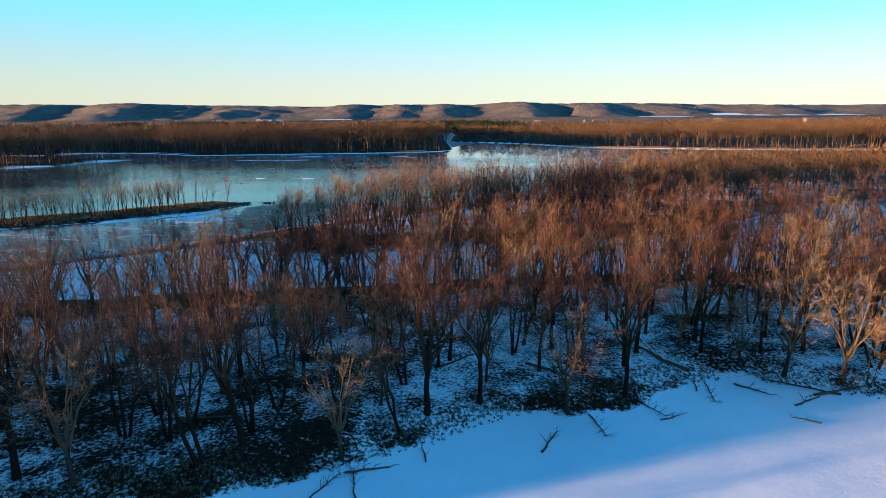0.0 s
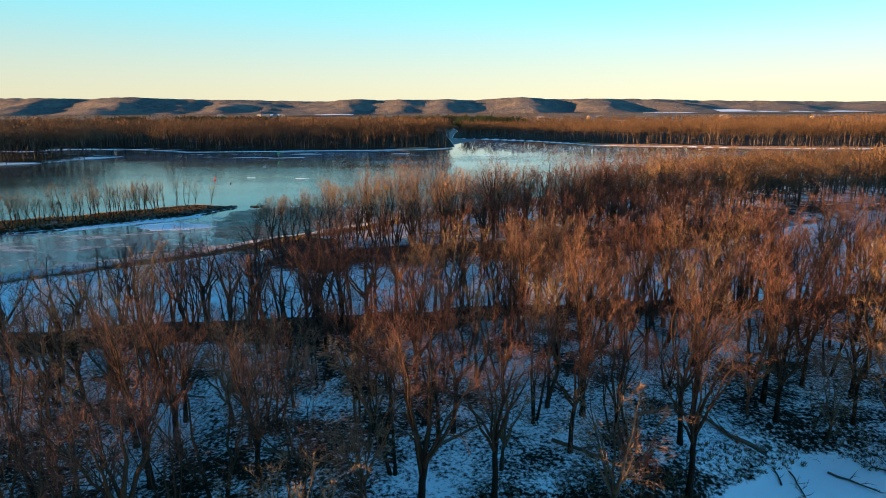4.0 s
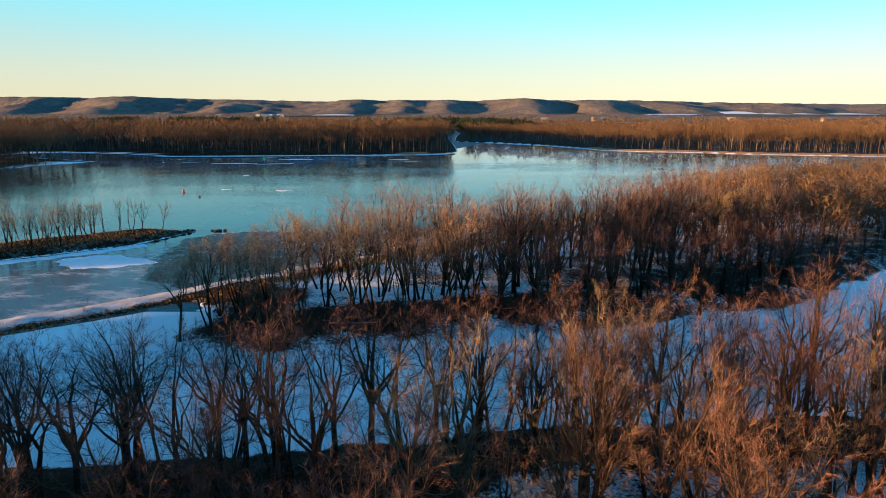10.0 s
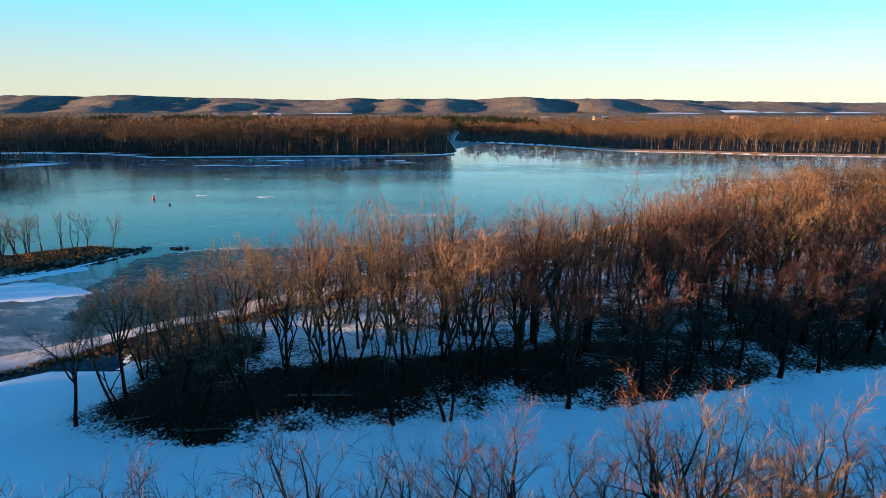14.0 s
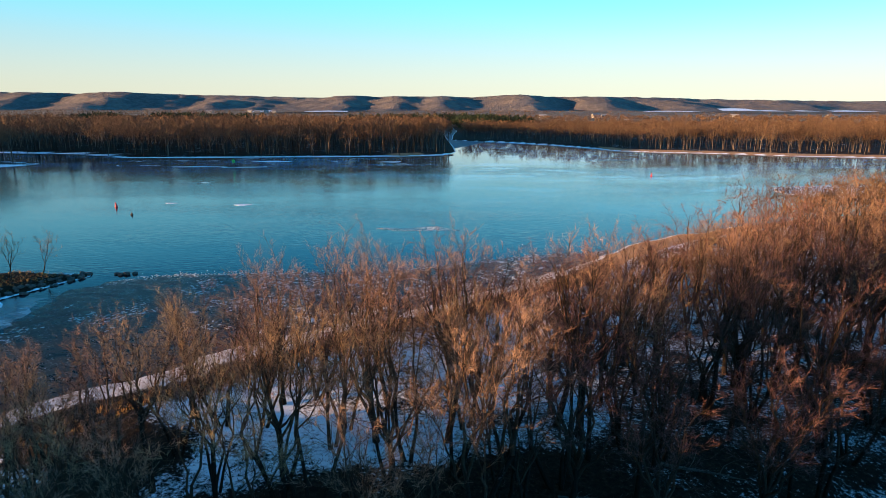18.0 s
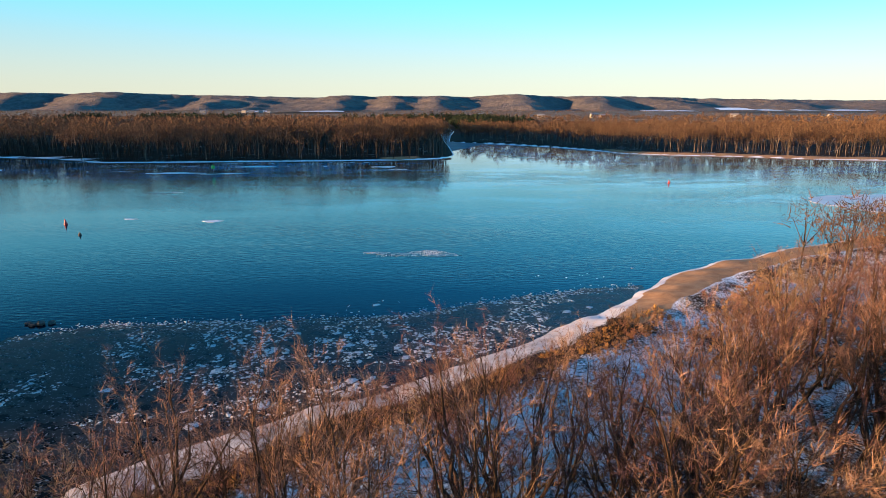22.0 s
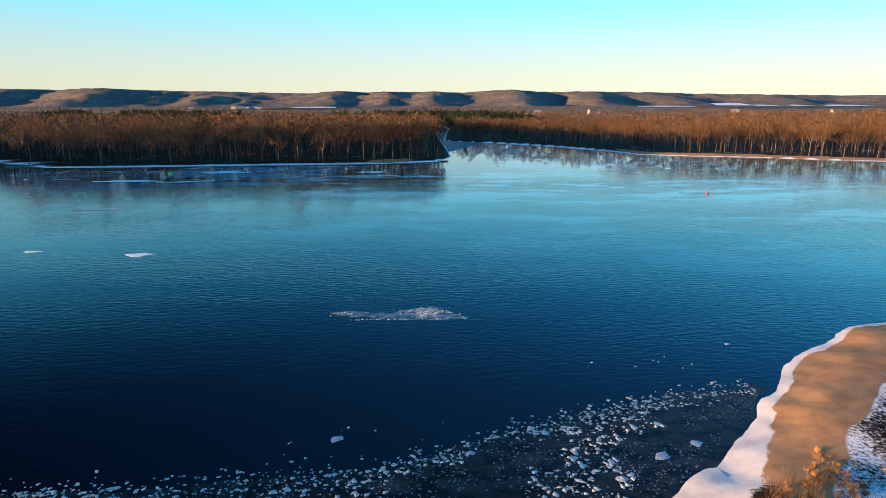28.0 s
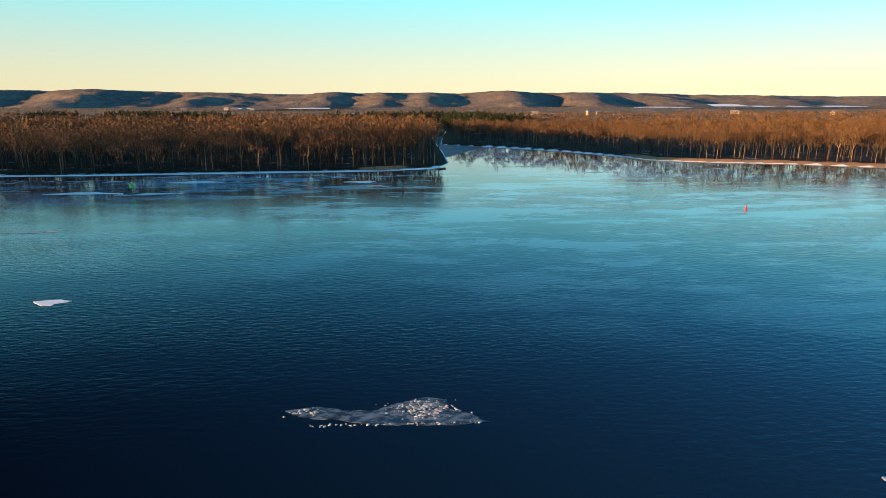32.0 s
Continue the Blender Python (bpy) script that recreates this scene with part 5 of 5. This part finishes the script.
for x, y, s in ((-59.5, 222, 1.6), (-58, 222.4, 1.2), (-60.5, 221.6, 1.3), (-61.5, 222.3, 1.0), (11, 509, 2.2), (9, 508, 1.8), (13, 511, 2.0)):
    ob = tagged(new("stone", STONES[int(s * 10) % 6]), "dark boulder breaking the water", "stone", "boulders in the shallows")
    ob.matrix_basis = pose(x, y, 0.1, 0, 0, s * 90) @ Matrix.Diagonal((s * 1.3, s, s, 1))


# ---- fallen wood ----
def log_thing(seed, length, radius, branches):
    r = random.Random(seed)
    root = tagged(new("fallen_log"), "dead fallen log lying on the snow", "log", "fallen logs")
    pts = [Vector((length * (k / 5 - 0.5), r.uniform(-0.12, 0.12) * length * 0.2, radius * 0.7 + r.uniform(0, 0.15))) for k in range(6)]
    stem = Soup()
    stem.tube(pts, [radius * (1 - 0.11 * k) for k in range(6)], 7)
    v, f = stem.arrays()
    part("stem", mesh_of("stem", v, f, [MAT_LOG], smooth=True), root)
    for k in range(branches):
        at = pts[2 + k % 4]
        d = Vector((r.uniform(0.2, 1), r.uniform(-1, 1), r.uniform(0.1, 0.9))).normalized()
        limb = Soup()
        mid = at + d * length * 0.14
        limb.tube([at, mid, mid + bent(r, d, 0.5) * length * 0.16], [radius * 0.35, radius * 0.22, 0.012], 4)
        for q in range(2):
            p = at.lerp(mid, r.uniform(0.4, 1.0))
            limb.blade(p, p + bent(r, d, 0.9) * length * r.uniform(0.08, 0.22), 0.03, r)
        v, f = limb.arrays()
        part("branch", mesh_of("branch", v, f, [MAT_LOG]), root)
    return root


LOGS = [log_thing(300 + k, *spec) for k, spec in enumerate(((5.0, 0.14, 6), (7.5, 0.2, 4), (3.2, 0.1, 4), (9.0, 0.24, 3), (7.0, 0.13, 12)))]
LOG_SPOTS = [(-7.0, 52.6, 100, 4), (-9.5, 52.2, 60, 4), (16.5, 61.8, -80, 4), (23, 65, -60, 4), (31, 68.5, -100, 4), (24.4, 62.9, 20, 2), (11, 58.7, 60, 0), (38, 62, 150, 2), (40.5, 66, 25, 0), (45, 68, 12, 1), (36, 69, -50, 0), (-12, 53.5, 30, 0), (-1, 57, 100, 2), (-6, 54.5, 15, 0), (30, 70, 75, 2), (-24, 62, 5, 3), (-31, 66, 20, 1), (-12, 72, -20, 3), (3, 76, 40, 1), (14, 72, -35, 3), (-38, 58, 10, 1), (-20, 78, 60, 1), (24, 80, 15, 3), (36, 88, -40, 1), (-6, 90, 12, 3), (9, 96, 70, 1), (-28, 84, -15, 3), (-22, 139, 10, 1), (-12, 145, -5, 3), (2, 147, 25, 1), (11, 151, 0, 2), (22, 154, -20, 1), (34, 157, 15, 0), (14, 150, 50, 2), (44, 160, -30, 0), (-30, 141, 20, 1)]
for k, (x, y, turn, kind) in enumerate(LOG_SPOTS):
    m = pose(x, y, max(height(x, y), 0.05) + 0.02, 0, rng.uniform(-3, 3), turn)
    copy_thing(LOGS[kind], m @ Matrix.Scale(0.6 if kind == 4 else 0.8, 4))
for k, ob in enumerate(LOGS):
    ob.matrix_basis = pose((-16, 18, -34, 28, 42)[k], (100, 104, 92, 76, 69)[k], height((-16, 18, -34, 28, 42)[k], (100, 104, 92, 76, 69)[k]) + 0.02, 0, 0, 37 * k)


# ---- grass and litter ----
def tufts(name, places, rng, tall, wide, blades, mat, label, width=0.06):
    """Clumps of dry stalks as one mesh."""
    n = len(places)
    zs = lay(places[:, 0], places[:, 1])[0]
    base = np.repeat(np.column_stack([places, zs - 0.03]), blades, 0)
    size = np.repeat(rng.uniform(0.5, 1.2, n), blades)
    a = rng.uniform(0, 6.283, n * blades)
    out = rng.uniform(0.1, 1.0, n * blades)
    foot = base + np.column_stack([np.cos(a) * out * wide * 0.4 * size, np.sin(a) * out * wide * 0.4 * size, np.zeros(n * blades)])
    tip = base + np.column_stack([np.cos(a) * out * wide * size, np.sin(a) * out * wide * size, tall * size * rng.uniform(0.6, 1.1, n * blades)])
    b = rng.uniform(0, 6.283, n * blades)
    side = np.column_stack([np.cos(b), np.sin(b), np.zeros(n * blades)]) * width * 0.5
    verts = np.stack([foot - side, foot + side, tip], 1).reshape(-1, 3)
    ob = new(name, mesh_of(name, verts, np.arange(len(verts)).reshape(-1, 3), [mat]))
    return tagged(ob, label, "grass", "", "stuff")


def tuft_brush(x, y):
    v = to_line(x, y, RIVER_SIDE)
    return (depth_in(x, y, LAND_C) > 2) & (x > -25) & (x < 62) & (v > np.where(x > 36, 14.5, 6.5)) & (v < 34) & (grain(x, y, 4.5, 61) * 0.6 + grain(x, y, 1.6, 66) * 0.4 > 0.47)


tufts("dry_grass", scatter(rng, (-25, 170, 62, 240), 0.72, tuft_brush), rng, 0.5, 0.55, 20, MAT_GRASS, "clumps of golden dry grass on the river bank")
tufts("grass_clumps", scatter(rng, (-12, 180, 62, 240), 1.7, lambda x, y: (depth_in(x, y, LAND_C) > 2) & (to_line(x, y, RIVER_SIDE) > np.where(x > 36, 13, 6.5)) & (to_line(x, y, RIVER_SIDE) < 27) & (grain(x, y, 5.5, 67) > 0.42)), rng, 0.62, 0.5, 60, MAT_GOLD, "rounded tussocks of golden dry grass on snow", 0.03)
tufts("dry_grass", scatter(rng, (-90, 125, -20, 185), 0.8, lambda x, y: (to_line(x, y, RIVER_SIDE) > 5.5) & (to_line(x, y, STRIP) < 2.2)), rng, 0.6, 0.5, 14, MAT_GRASS, "dry grass along the low berm")
tufts("dry_grass", scatter(rng, (-40, 150, 30, 200), 0.9, lambda x, y: (depth_in(x, y, LAND_C) > 2) & (np.abs(to_line(x, y, RIVER_SIDE) - 10) < 2.2) & (grain(x, y, 5, 63) > 0.35)), rng, 0.6, 0.5, 14, MAT_GRASS, "dry grass along the low berm")
tufts("shore_grass", scatter(rng, (-40, 44, 70, 82), 0.62, lambda x, y: (depth_in(x, y, LAND_A) > 0.2) & (to_line(x, y, SHORE_A) < 6) & (grain(x, y, 4, 62) > 0.45)), rng, 0.5, 0.45, 14, MAT_DULL_GRASS, "dull matted grass along the frozen slough")
tufts("spit_grass", scatter(rng, (-170, 140, -68, 222), 1.0, lambda x, y: (depth_in(x, y, SPIT) > 1.8)), rng, 0.6, 0.6, 12, MAT_GRASS, "brown dry grass on the spit")
tufts("forest_litter", scatter(rng, (-62, 44, 84, 122), 0.85, lambda x, y: (depth_in(x, y, LAND_A) > 0.5) & (np.abs(x) < 22 + 0.8 * y) & (grain(x, y, 6, 64) > 0.3)), rng, 0.16, 0.75, 5, MAT_LITTER, "dark twigs and leaves scattered over the snow", 0.12)
tufts("forest_litter", scatter(rng, (-42, 134, 75, 178), 0.8, lambda x, y: (depth_in(x, y, LAND_C) > 0.5) & (to_line(x, y, RIDGE) < 18)), rng, 0.22, 0.75, 6, MAT_LITTER, "dark twigs and leaves scattered over the ridge", 0.12)


# ---- houses in the valley ----
def house(x, y, long, wide, tall, turn):
    root = tagged(new("farmhouse"), "pale farm building with a grey gabled roof", "house", "farm buildings in the valley")
    a, b = long / 2, wide / 2
    v = [(-a, -b, -0.5), (a, -b, -0.5), (a, b, -0.5), (-a, b, -0.5), (-a, -b, tall), (a, -b, tall), (a, b, tall), (-a, b, tall), (-a, 0, tall + wide * 0.35), (a, 0, tall + wide * 0.35)]
    me = bpy.data.meshes.new("wall")
    me.from_pydata(v, [], [(0, 1, 5, 4), (2, 3, 7, 6), (1, 2, 6, 9, 5), (3, 0, 4, 8, 7)])
    me.materials.append(MAT_WALL)
    part("wall", me, root)
    e, h = 0.5, wide * 0.35
    r = bpy.data.meshes.new("roof")
    r.from_pydata([(-a - e, -b - e, tall - 0.15), (a + e, -b - e, tall - 0.15), (a + e, 0, tall + h + 0.15), (-a - e, 0, tall + h + 0.15), (a + e, b + e, tall - 0.15), (-a - e, b + e, tall - 0.15)], [], [(0, 1, 2, 3), (3, 2, 4, 5)])
    r.materials.append(MAT_ROOF)
    part("roof", r, root)
    for k in range(3):
        w = bpy.data.meshes.new("window")
        cx = -a + long * (k + 1) / 4
        w.from_pydata([(cx - 0.7, -b - 0.06, 1.0), (cx + 0.7, -b - 0.06, 1.0), (cx + 0.7, -b - 0.06, 2.4), (cx - 0.7, -b - 0.06, 2.4)], [], [(0, 1, 2, 3)])
        w.materials.append(MAT_STEEL)
        part("window", w, root)
    root.matrix_basis = pose(x, y, height(x, y), 0, 0, turn)


for spec in ((-776, 2835, 26, 14, 7, 10), (-740, 2850, 18, 12, 6, 30), (-810, 2840, 20, 12, 8, -10), (-998, 2863, 24, 13, 7, 5), (-700, 2830, 16, 11, 6, 0), (443, 1756, 22, 13, 7, 20), (470, 1770, 15, 10, 6, 0), (841, 1795, 20, 12, 6, -15), (1052, 1700, 24, 14, 6, 10), (1080, 1710, 14, 10, 5, 0), (300, 1760, 18, 11, 6, 0)):
    house(*spec)
